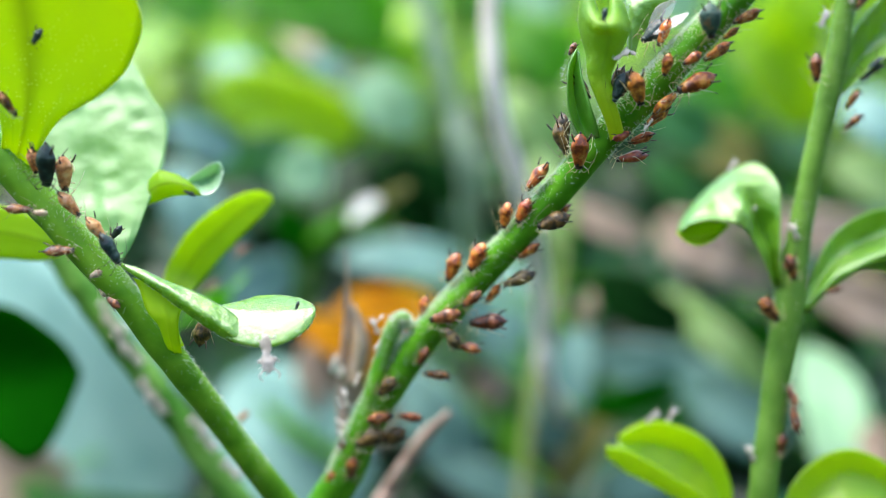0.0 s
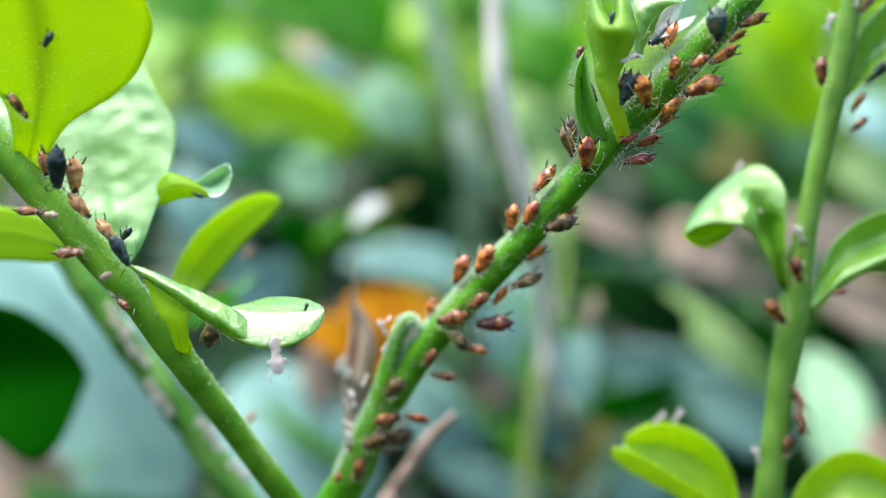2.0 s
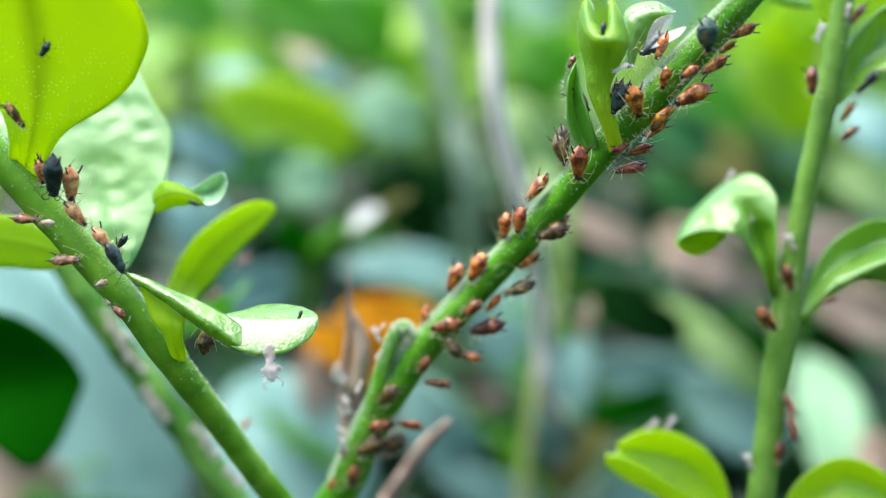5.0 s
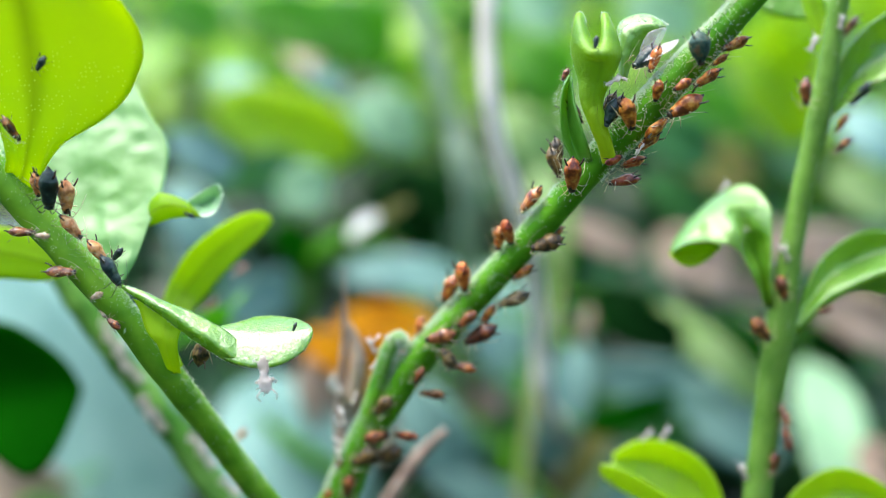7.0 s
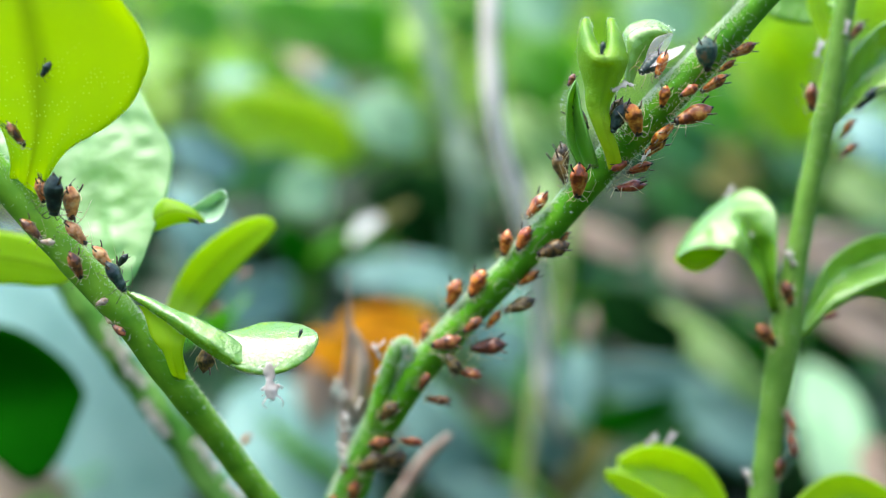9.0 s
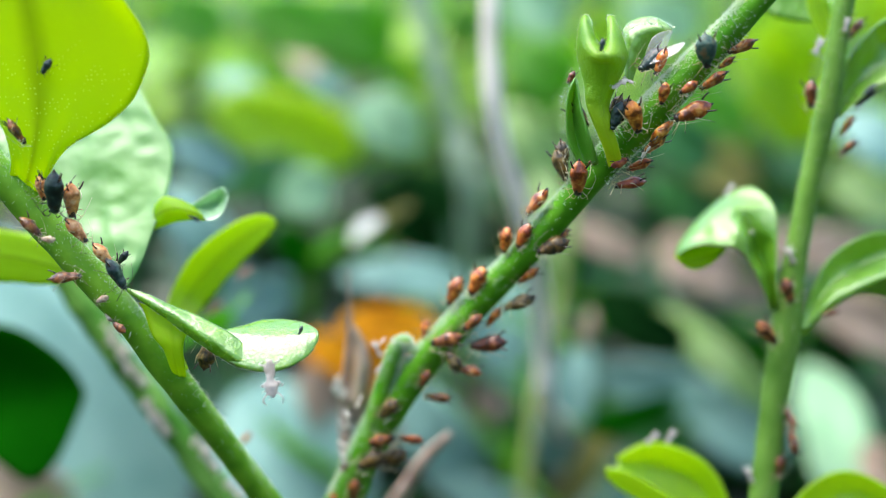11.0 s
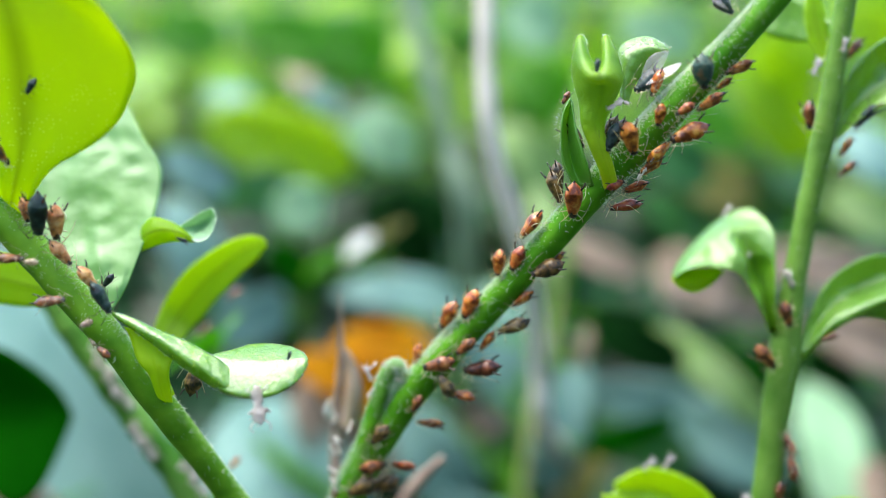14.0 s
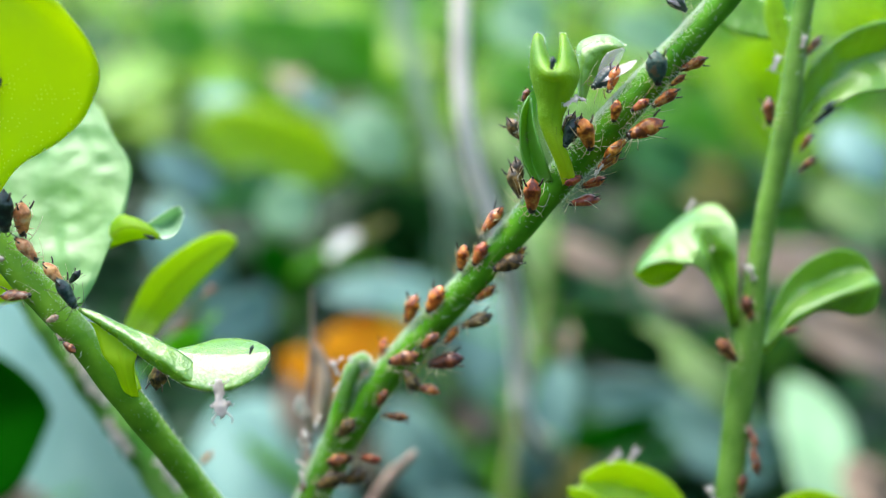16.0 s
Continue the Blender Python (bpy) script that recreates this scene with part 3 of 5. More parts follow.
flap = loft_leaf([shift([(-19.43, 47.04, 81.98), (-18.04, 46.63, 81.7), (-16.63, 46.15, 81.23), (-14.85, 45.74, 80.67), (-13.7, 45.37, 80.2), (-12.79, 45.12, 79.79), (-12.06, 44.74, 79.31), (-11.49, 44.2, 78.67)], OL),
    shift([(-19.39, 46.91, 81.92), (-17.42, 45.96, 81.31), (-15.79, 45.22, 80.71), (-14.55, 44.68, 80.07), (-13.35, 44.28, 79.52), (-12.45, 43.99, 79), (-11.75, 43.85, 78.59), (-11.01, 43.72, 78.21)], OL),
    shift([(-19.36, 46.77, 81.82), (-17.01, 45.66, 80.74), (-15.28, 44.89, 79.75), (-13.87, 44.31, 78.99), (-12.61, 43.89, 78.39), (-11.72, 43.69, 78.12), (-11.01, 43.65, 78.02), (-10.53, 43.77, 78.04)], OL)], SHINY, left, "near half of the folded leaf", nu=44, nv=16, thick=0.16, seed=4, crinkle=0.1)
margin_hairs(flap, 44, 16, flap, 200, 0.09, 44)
leaf(shift([(-16.6, 46.5, 76.1), (-16.35, 45.4, 77.5), (-16.45, 45.33, 78.86), (-16.6, 45.75, 79.72), (-16.34, 46.33, 80.59)], OL), [0.7, 0.95, 1.3, 2.5, 4.8], [RIGHT, RIGHT - UP * 0.1, RIGHT - UP * 0.3, RIGHT * 0.9 - UP * 0.4, RIGHT * 0.887 - UP * 0.46], YOUNG, left, "leaf stalk and lit underside", name="leaf_stalk", nu=24, nv=12)
leaf(shift([(-24.71, 51.55, 81.41), (-26.97, 53.16, 81.21), (-30.24, 54.34, 81.4), (-34.82, 55.4, 81.23), (-38.04, 55.26, 80.85)], OL), [0.8, 2.6, 3.6, 3.8, 0.5], [UP] * 5, LIME, left, "lime leaf behind the stem", nu=24, nv=10)
leaf(shift([(-26.49, 49.42, 88.18), (-27.47, 50.51, 89.71), (-28.94, 52.15, 91.17), (-30.98, 53.92, 93.05)], OL), [0.8, 2.8, 3.6, 0.6], [RIGHT] * 4, CRINKLED, left, nu=16, nv=10)

# ---- the shoot behind it ----
OB = (6, 57, 0)
behind = tagged(thing("citrus_shoot", OB), "pale green citrus shoot dotted with shed aphid skins", "plant", "citrus shoots")
tube("stem", shift([(6, 57, -4), (1, 57.5, 14), (-5.5, 57.5, 35.9), (-10.49, 54.33, 48.85), (-15.88, 56.04, 56.79), (-19.35, 57.63, 61.36), (-22.72, 59.15, 65.71), (-26.14, 60.66, 70.06), (-28.81, 61.88, 73.54), (-31.22, 63.01, 76.81), (-33.9, 64.15, 80.07)], OB), [1.3, 1.3, 1.25, 1.2, 1.2, 1.15, 1.12, 1.1, 1.05, 1.0, 0.8], DUSTY, behind, n=70, sides=14, rough=0.3)
leaf(shift([(-27.43, 66.24, 64.97), (-24.44, 71.48, 66.96), (-21, 73.31, 68.49), (-18.96, 74.58, 70.33)], OB), [0.6, 2.2, 2.4, 0.4], [RIGHT + UP] * 4, BUSH, behind, nu=16, nv=8)

# ---- the right shoot ----
OR = (19.5, 42, 0)
right = tagged(thing("citrus_shoot", OR), "upright green citrus shoot with curled leaves", "plant", "citrus shoots")
RGT = shift([(19.5, 42, -4), (19.5, 42, 18), (20.2, 43, 40), (22.37, 48.62, 60), (22.69, 49.77, 64.92), (23.38, 51.67, 71.14), (24.07, 53.14, 76.17), (24.75, 54.74, 81.54), (25.62, 56.06, 86.92), (26.55, 57.34, 92.2), (27.08, 58.34, 96.66), (27.8, 59.41, 102.12)], OR)
RGT_R = [1.3, 1.2, 1.1, 1.05, 0.96, 0.94, 1.05, 0.78, 0.74, 0.76, 0.68, 0.6]
right_stem = tube("stem", RGT, RGT_R, STEM_PALE, right, n=90, sides=18, rough=0.07)
hairs(RGT[4:], RGT_R[4:], HAIR, right_stem, 900, 0.3, 13)
loft_leaf([shift([(23.18, 52.97, 78.2), (23.06, 53.72, 80.64), (23.25, 54.78, 82.77), (23.37, 56.23, 84.49), (22.66, 58.9, 85.17), (20.82, 59.33, 84.27), (18.77, 58.32, 82.91), (17.07, 56.54, 81.75), (16.37, 55.11, 81.31)], OR),
    shift([(23.3, 53.73, 77.65), (22.81, 55, 80.07), (22.17, 55.66, 82.27), (21.34, 55.72, 83.64), (20.53, 56.04, 83.95), (19.46, 56.34, 83.61), (18.19, 55.88, 82.91), (16.96, 55.11, 81.9), (16.35, 54.61, 81.4)], OR),
    shift([(22.75, 53.02, 78.04), (21.5, 53.27, 80.56), (20.72, 53.46, 81.74), (20.06, 53.54, 82.25), (19.6, 53.59, 82.39), (18.85, 53.72, 82.47), (17.95, 53.93, 82.48), (16.9, 54.11, 82.08), (16.35, 54.32, 81.47)], OR)], RIPE, right, "curled shiny green leaf", nu=56, nv=30, crinkle=0.85, seed=8)
loft_leaf([shift([(16.18, 54.44, 81.51), (16.93, 54.57, 81.88), (18.19, 54.66, 82.14), (19.18, 54.64, 82.07), (19.7, 54.59, 81.92)], OR),
    shift([(16.26, 54.69, 81.33), (16.82, 54.6, 81.07), (18.01, 54.63, 81.14), (19.04, 54.72, 81.41), (19.76, 54.86, 81.78)], OR),
    shift([(16.16, 54.2, 81.42), (16.76, 54, 80.87), (17.62, 53.91, 80.61), (18.65, 54.06, 81.02), (19.59, 54.37, 81.91)], OR)], LIME, right, "lime underside of the curled tip", name="leaf_tip", nu=20, nv=10)
loft_leaf([shift([(24.8, 52.73, 76.58), (26.12, 54.14, 79.72), (27.3, 55.05, 81.09), (28.99, 55.63, 82.16), (30.65, 55.93, 82.7), (31.86, 55.89, 82.58), (32.62, 55.4, 82.07), (32.92, 54.33, 80.85)], OR),
    shift([(24.84, 52.6, 76.52), (26.65, 54.11, 78.71), (28.21, 54.97, 79.66), (29.92, 55.45, 80.43), (31.41, 55.66, 81), (32.36, 55.51, 81.18), (32.86, 55.05, 81.09), (33, 54.28, 80.7)], OR),
    shift([(24.92, 52.55, 76.37), (26.79, 53.01, 78.61), (28.26, 53.12, 79.5), (29.78, 53.24, 80.17), (31.34, 53.41, 80.65), (32.02, 53.56, 80.76), (32.52, 53.77, 80.76), (32.97, 54.04, 80.62)], OR),
    shift([(25.12, 52.56, 76.1), (26.25, 52.73, 77.49), (27.35, 53.02, 78.31), (28.66, 53.34, 78.94), (30.01, 53.45, 78.94), (31.33, 53.45, 78.64), (32.63, 53.56, 78.94), (33.18, 53.98, 80.14)], OR)], RIPE, right, "curved green leaf folded along its bright midrib", nu=44, nv=26, crinkle=0.4, seed=9)
loft_leaf([shift([(20.98, 49.77, 60.57), (20.9, 51.31, 63.36), (19.58, 52.57, 65.66), (17.11, 53.14, 66.94), (14.82, 53.21, 67.13), (12.84, 52.79, 66.24)], OR),
    shift([(20.9, 50.28, 59.92), (20, 51.99, 62.28), (18.43, 53, 63.91), (16.74, 53.29, 64.7), (14.99, 53.26, 65.21), (12.96, 52.78, 65.62)], OR),
    shift([(19.61, 49.32, 60.19), (17.91, 50.21, 62.06), (16.22, 50.67, 63.03), (14.6, 51.03, 63.74), (13.06, 51.4, 64.45), (12.01, 51.81, 65.29)], OR),
    shift([(19.88, 49.33, 61.41), (18.39, 49.8, 63.28), (16.37, 50.22, 64.46), (14.37, 50.74, 65.57), (12.88, 51.17, 66.18), (11.76, 51.66, 66.05)], OR)], SOFT_LIME, right, "lime green leaf folded along its middle", nu=36, nv=30, thick=0.4, seed=12)
loft_leaf([shift([(23.77, 48.79, 61.1), (24.78, 49.98, 63.83), (26.61, 50.85, 65.37), (28.69, 51.21, 66.08), (30.72, 51.07, 65.7), (32.76, 50.61, 64.44), (34.56, 49.42, 62.33)], OR),
    shift([(24.37, 48.65, 60.73), (26.12, 49.58, 62.44), (27.77, 50.55, 63.66), (29.38, 50.9, 64.05), (31.01, 50.79, 63.74), (32.87, 50.2, 62.71), (34.16, 49.22, 61.75)], OR),
    shift([(24.69, 48.28, 60.29), (26.32, 48.16, 61.13), (27.57, 48.18, 62.07), (28.71, 48.23, 62.51), (30.14, 48.27, 62.34), (31.7, 48.42, 61.89), (33.64, 48.85, 61.31)], OR)], SOFT_LIME, right, "broad cupped lime leaf", nu=30, nv=20, seed=14)
loft_leaf([shift([(26.76, 56.86, 90.53), (27.19, 57.29, 92.98), (27.78, 57.63, 94.85), (28.69, 57.97, 96.13), (29.77, 58.27, 96.97), (31.31, 58.55, 97.77), (33.75, 58.81, 98.2), (36.13, 58.51, 97.03)], OR),
    shift([(26.91, 56.86, 90.53), (27.87, 57.54, 91.86), (28.83, 58.21, 93.16), (30.14, 58.7, 94.27), (31.63, 59.07, 95.31), (33.86, 59.23, 96.06), (35.34, 58.93, 96.43), (36.49, 58.52, 96.47)], OR),
    shift([(26.98, 56.62, 90.45), (27.67, 56.41, 91.35), (28.54, 56.31, 92.29), (29.89, 56.36, 93.04), (31.42, 56.57, 93.62), (33.14, 56.82, 93.74), (35.05, 57.38, 94.43), (36.52, 58.15, 96.01)], OR)], RIPE, right, "arching folded green leaf", nu=36, nv=20, crinkle=0.4, seed=16)
leaf(shift([(26.82, 58.04, 94.99), (26.28, 59.16, 96.6), (26.04, 60.36, 98.42), (26.12, 61.83, 101.03)], OR), [0.5, 1.4, 1.5, 0.4], [RIGHT] * 4, LIME, right, "narrow upright leaf", fold=0.2, nu=16, nv=8)
leaf(shift([(27.23, 58.6, 97.39), (26.18, 61.88, 97.96), (24.17, 63.26, 98.69), (21.87, 64.49, 100.63)], OR), [0.5, 2.6, 3.0, 0.4], [UP] * 4, FRESH, right, fold=0.2, nu=16, nv=8)


# ---- plants of the thicket behind ----
def shrub(foot, top, leaves, material_stem, label, radius=0.9):
    """A low plant: a stem from its foot, and leaves on short stalks that grow from it."""
    ob = tagged(thing("low_shrub", foot), label, "plant")
    f = Vector(foot)
    line = [Vector((0, 0, -4))] + [(Vector(top) - f) * u + Vector((math.sin(u * 5) * 2, 0, 0)) for u in (0.1, 0.4, 0.7, 1)]
    tube("stem", line, [radius, radius, radius, radius * 0.8, radius * 0.4], material_stem, ob, n=16, sides=8)
    for i, (base, tip, width, side, mat) in enumerate(leaves):
        b = Vector(base) - f
        u = min(0.98, max(0.15, b.z / max(1, (Vector(top) - f).z) * 0.8))
        root = (Vector(top) - f) * u + Vector((math.sin(u * 5) * 2, 0, 0))
        tube("leaf_stalk", [root, root.lerp(b, 0.5) + Vector((0, 0, 1.0)), b], [0.35, 0.3, 0.3], material_stem, ob, n=8, sides=6)
        simple_leaf(b, Vector(tip) - f, width, side, mat, ob, seed=i * 1.7, bend=0.12)
    return ob


shrub((-34, 130, 0), (-36, 126, 52), [
    ((-37.26, 99.53, 21.14), (-89.58, 142.51, 47.93), 38.4, UP + RIGHT, BLUE),
    ((-12.34, 96.93, 23.26), (-31.49, 112.49, 38.92), 20.4, UP * 0.6 + RIGHT, BLUE),
    ((-57.33, 93.68, 31.28), (-33.78, 92.97, 29.14), 4, UP, GLOSSY),
    ((-13.09, 99.37, 31.86), (-26.16, 103.76, 39.65), 2.46, UP, BUSH),
    ((-53.28, 98.11, 25.15), (-67.72, 102.05, 36.49), 12.2, UP, LITTER),
    ((-23.45, 120.86, 53.23), (-32.67, 111.32, 51.66), 7.68, UP, BLUE),
    ((-34.48, 132.05, 46.71), (-46.14, 138.43, 65.03), 10, RIGHT, BLUE),
], STEM, "broad waxy blue-green leaves on a low plant")
# a dark leaf low beside the leaning shoot
OD = (-60, 90, 0)
dim = tagged(thing("low_shrub", OD), "low plant with one broad dark green leaf", "plant")
tube("stem", shift([(-60, 90, -4), (-59, 87, 20), (-56, 82, 42), (-51.1, 69.59, 57.93), (-49.6, 67.59, 63.93)], OD), [1.0, 1.0, 0.9, 0.7, 0.5], STEM, dim, n=20, sides=8)
loft_leaf([shift([(-48.96, 68.25, 68.71), (-43.36, 68.67, 69.91), (-39.3, 68.58, 69.68), (-35.99, 67.98, 68.01), (-33.69, 67.28, 66.1), (-32.52, 66.59, 64.19)], OD),
    shift([(-49.6, 67.59, 63.93), (-44.73, 67.95, 63.46), (-41.1, 67.85, 63.22), (-37.22, 67.26, 63.08), (-34.83, 66.87, 63.47), (-32.47, 66.51, 63.95)], OD),
    shift([(-48.94, 65.15, 60.09), (-44.58, 64.62, 60.13), (-40.77, 63.79, 59.32), (-36.91, 62.56, 57.39), (-34.55, 63.58, 58.76), (-32.67, 66.16, 63)], OD)], DARK, dim, "", nu=34, nv=20, seed=20)
shrub((-6, 152, 0), (-8, 148, 52), [
    ((-0.81, 106.94, 50.84), (-14.64, 106.17, 52.92), 6.6, UP * 0.95 - NEAR * 0.25, ORANGE),
    ((-6.97, 107.14, 42.82), (-20.17, 105.43, 50.83), 6.5, UP * 0.95 - NEAR * 0.25, ORANGE),
    ((-11.98, 105.9, 36.06), (-19.64, 105.82, 47.12), 9.22, UP + RIGHT, LITTER),
    ((14.68, 108.28, 26.73), (21.56, 115.12, 46.28), 7.4, RIGHT, BLUE),
    ((20.23, 103.63, 37.5), (33.97, 105.25, 42.09), 4.2, UP, DARK),
    ((16.56, 102.12, 25.15), (24.23, 106.49, 37.65), 4, RIGHT, OLIVE_LEAF),
    ((15.27, 117.85, 38.05), (15.26, 121.41, 48.23), 2.8, RIGHT, MINT),
    ((16.48, 121.98, 30.58), (5.43, 136.69, 50.21), 13.8, RIGHT, BLUE),
    ((10.85, 117, 16.35), (19.31, 132.91, 50.6), 4.61, RIGHT, BUSH),
    ((3.99, 110.4, 23.2), (-5.75, 115.64, 38.22), 10.8, UP + RIGHT, BLUE),
    ((18.32, 123.85, 47.18), (20.24, 132.76, 64.65), 3.6, RIGHT, BUSH),
    ((15.12, 106.29, 21.03), (-2.14, 108.26, 26.72), 6, UP, BLUE),
    ((30.99, 111.82, 52.87), (48.37, 106.94, 38.84), 5.2, UP + RIGHT, GRASS),
    ((6.11, 128.31, 48.3), (-16.83, 124.6, 52.93), 7.5, UP * 0.85 - NEAR * 0.5, BLUE),
    ((34.7, 107.37, 48.92), (20.97, 109.4, 54.77), 6, UP, GAP_SHADE),
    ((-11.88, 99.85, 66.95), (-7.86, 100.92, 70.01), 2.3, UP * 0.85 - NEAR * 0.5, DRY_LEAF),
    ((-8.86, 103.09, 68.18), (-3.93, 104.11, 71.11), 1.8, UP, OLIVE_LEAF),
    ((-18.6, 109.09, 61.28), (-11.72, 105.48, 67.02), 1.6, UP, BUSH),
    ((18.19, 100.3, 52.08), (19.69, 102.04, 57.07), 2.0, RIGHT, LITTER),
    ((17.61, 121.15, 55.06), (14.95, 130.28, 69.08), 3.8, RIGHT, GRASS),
    ((35.05, 112.73, 47.44), (22.37, 114.25, 51.82), 8, UP, GAP_SHADE),
], STEM, "low plant with an orange dying leaf")
shrub((60, 150, 0), (55, 148, 50), [
    ((58.35, 102.26, 25.12), (60.36, 123.75, 38.12), 10.5, RIGHT, MINT),
    ((23.52, 105.44, 22.2), (36.33, 107.01, 26.64), 6, UP, BLUE),
    ((65.35, 99.07, 27.5), (59.73, 102.23, 36.58), 7.68, UP, LITTER),
    ((43.18, 123.27, 30.96), (25.14, 125.12, 36.32), 9.5, UP, BLUE),
    ((54.39, 112.23, 28.24), (36.83, 118.7, 35.59), 12.2, UP, BLUE),
    ((39.36, 113.08, 30.73), (21.67, 114.51, 34.9), 6.91, UP, GLOSSY),
    ((31.76, 123.78, 56.47), (19.8, 129.35, 60.33), 5, UP, LITTER),
    ((45.39, 120.75, 53.83), (34.05, 126.56, 58.37), 9, UP, LITTER),
    ((60.32, 142.64, 41.35), (33.19, 118.27, 55.25), 6, UP, LITTER),
    ((73.8, 124.86, 54.69), (46.62, 126.31, 58.95), 7.2, UP, LITTER),
    ((39.37, 126.7, 40.81), (23.23, 129.18, 47.96), 9.6, UP, GAP_SHADE),
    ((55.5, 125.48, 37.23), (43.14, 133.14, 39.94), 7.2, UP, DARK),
    ((69.74, 125.18, 36.35), (60.24, 127.05, 41.72), 7.2, UP, GAP_SHADE),
    ((75.02, 119.72, 43.19), (57.94, 122.06, 49.96), 9, UP, LITTER),
    ((79.09, 128.37, 35.8), (70.34, 132.84, 48.62), 6, RIGHT, OLIVE_LEAF),
    ((52.62, 135.17, 65), (41.12, 143.61, 69.91), 8.4, UP, OLIVE_LEAF),
    ((49.13, 145.1, 54.87), (36.7, 148.16, 63.66), 7.2, UP, GLOSSY),
    ((77.29, 136.15, 67.71), (69.88, 145.61, 75.55), 8.4, UP + RIGHT, BLUE),
], STEM, "low plant with pale mint leaves among brown litter")
shrub((-30, 165, 0), (-32, 160, 95), [
    ((-9.87, 172.94, 83.34), (-28.28, 175.57, 90.93), 16, UP + RIGHT, BUSH),
    ((-0.52, 134.56, 54.1), (-12.17, 138.06, 64.16), 9, UP, GAP_SHADE),
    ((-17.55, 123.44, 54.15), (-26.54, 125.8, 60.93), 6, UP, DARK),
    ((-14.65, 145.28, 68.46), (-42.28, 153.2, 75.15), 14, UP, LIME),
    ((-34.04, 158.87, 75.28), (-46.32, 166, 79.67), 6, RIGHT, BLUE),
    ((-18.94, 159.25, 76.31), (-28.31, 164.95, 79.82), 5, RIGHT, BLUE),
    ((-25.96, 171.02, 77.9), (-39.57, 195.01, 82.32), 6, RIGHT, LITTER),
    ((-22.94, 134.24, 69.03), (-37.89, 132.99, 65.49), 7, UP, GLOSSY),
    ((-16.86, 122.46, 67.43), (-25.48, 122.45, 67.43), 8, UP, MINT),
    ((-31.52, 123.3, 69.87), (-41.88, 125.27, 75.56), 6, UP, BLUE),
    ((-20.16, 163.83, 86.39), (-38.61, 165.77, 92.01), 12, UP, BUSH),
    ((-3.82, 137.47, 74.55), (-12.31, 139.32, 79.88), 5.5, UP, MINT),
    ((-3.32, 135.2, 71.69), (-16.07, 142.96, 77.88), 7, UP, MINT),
    ((4.71, 133.46, 60.02), (-9.06, 135.73, 66.55), 6, UP, GAP_SHADE),
    ((-44.38, 174.03, 86.58), (-58.19, 175.91, 92), 12, UP, BUSH),
], STEM, "leafy bush of bright yellow-green leaves", 1.4)
shrub((75, 165, 0), (70, 160, 95), [
    ((70.56, 159.73, 77.39), (53.3, 162.55, 85.52), 16, UP + RIGHT, LIME),
    ((57.8, 150.7, 83.72), (65.84, 154.03, 93.22), 12, RIGHT, LIME),
    ((33.16, 155.67, 68.91), (22.97, 159.01, 78.51), 10, UP, GRASS),
    ((91.11, 169.12, 86.01), (77.68, 172.06, 94.45), 12, UP + RIGHT, LIME),
    ((77.35, 133.56, 60.07), (64.52, 135.89, 66.78), 8, UP, GRASS),
    ((53.79, 147.04, 73.26), (39.69, 148.35, 77.05), 9, UP, BUSH),
    ((22.58, 148.66, 77.99), (11.5, 151.63, 86.53), 12, UP + RIGHT, BUSH),
    ((44.35, 134.34, 69.08), (34.06, 136.48, 75.24), 9, UP, GLOSSY),
    ((48.98, 163.26, 87.55), (33.88, 165.01, 92.63), 10, UP, MINT),
    ((24.63, 174.89, 88.8), (13.12, 177.15, 95.3), 14, UP, MINT),
    ((23.4, 148.48, 61.42), (10.88, 153.28, 75.19), 9, UP + RIGHT, GRASS),
    ((68.22, 151.3, 69.32), (54.65, 156.09, 83.09), 13, UP + RIGHT, LIME),
    ((69.5, 154.04, 61.1), (60.86, 158.29, 73.31), 8, UP + RIGHT, MINT),
], STEM, "bush of lime and dull green leaves", 1.4)
def stick(name, pts, radii, material, label, category):
    """A bare stick with knots where twigs broke off."""
    ob = tagged(thing(name, pts[0]), label, category)
    p = shift(pts, pts[0])
    tube("shaft", p, radii, material, ob, n=44, rough=0.15)
    for k in (1, 2, 3)[: 3 if radii[1] > 1 else 1]:
        a, b = Vector(p[k]), Vector(p[min(k + 1, len(p) - 1)])
        m = a.lerp(b, 0.4)
        r = radii[k]
        out = Vector((1 if k % 2 else -1, -0.3, 0.5))
        tube("knot", [m, m + out * r * 0.9, m + out * r * 1.4], [r * 0.7, r * 0.5, r * 0.3], material, ob, n=6, sides=8, rough=0.3)
    return ob


stick("dry_stick", [(20, 126, -3), (19, 112, 30), (12.42, 87.71, 50.33), (11.53, 86.33, 58.51), (10.54, 84.77, 66.18), (9.12, 82.84, 72.77), (7.86, 82.1, 76.72), (6.73, 82.28, 80.27), (5.74, 82.43, 83.74), (4.93, 82.74, 87.67), (4.59, 84.41, 92.45), (4.53, 86.08, 97.23), (4.69, 89.38, 103.64)], [1.1, 1.1, 1.0, 1.0, 1.0, 1.0, 1.0, 1.0, 0.95, 0.92, 0.9, 0.9, 0.9], DRY, "pale bare dry stick standing in the thicket", "stick")
stick("dry_stick", [(6, 160, -3), (4.46, 125.25, 59.26), (1.25, 125.91, 77.22), (-2.91, 131.02, 91.87), (-4.39, 135, 103.27)], [1.6, 1.6, 1.5, 1.5, 1.4], GREY_STICK, "grey-green bare stick standing far back", "stick")
twig = stick("dry_twig", [(-18, 58, -3), (-8.28, 53.04, 53.48), (-7.81, 56.7, 67.19), (-7.31, 58.26, 73.26), (-7.34, 59.5, 78.41)], [0.5, 0.48, 0.42, 0.26, 0.03], DRY_BROWN, "thin dry brown twig beside the shoot", "twig")
OT = (-18, 58, -3)
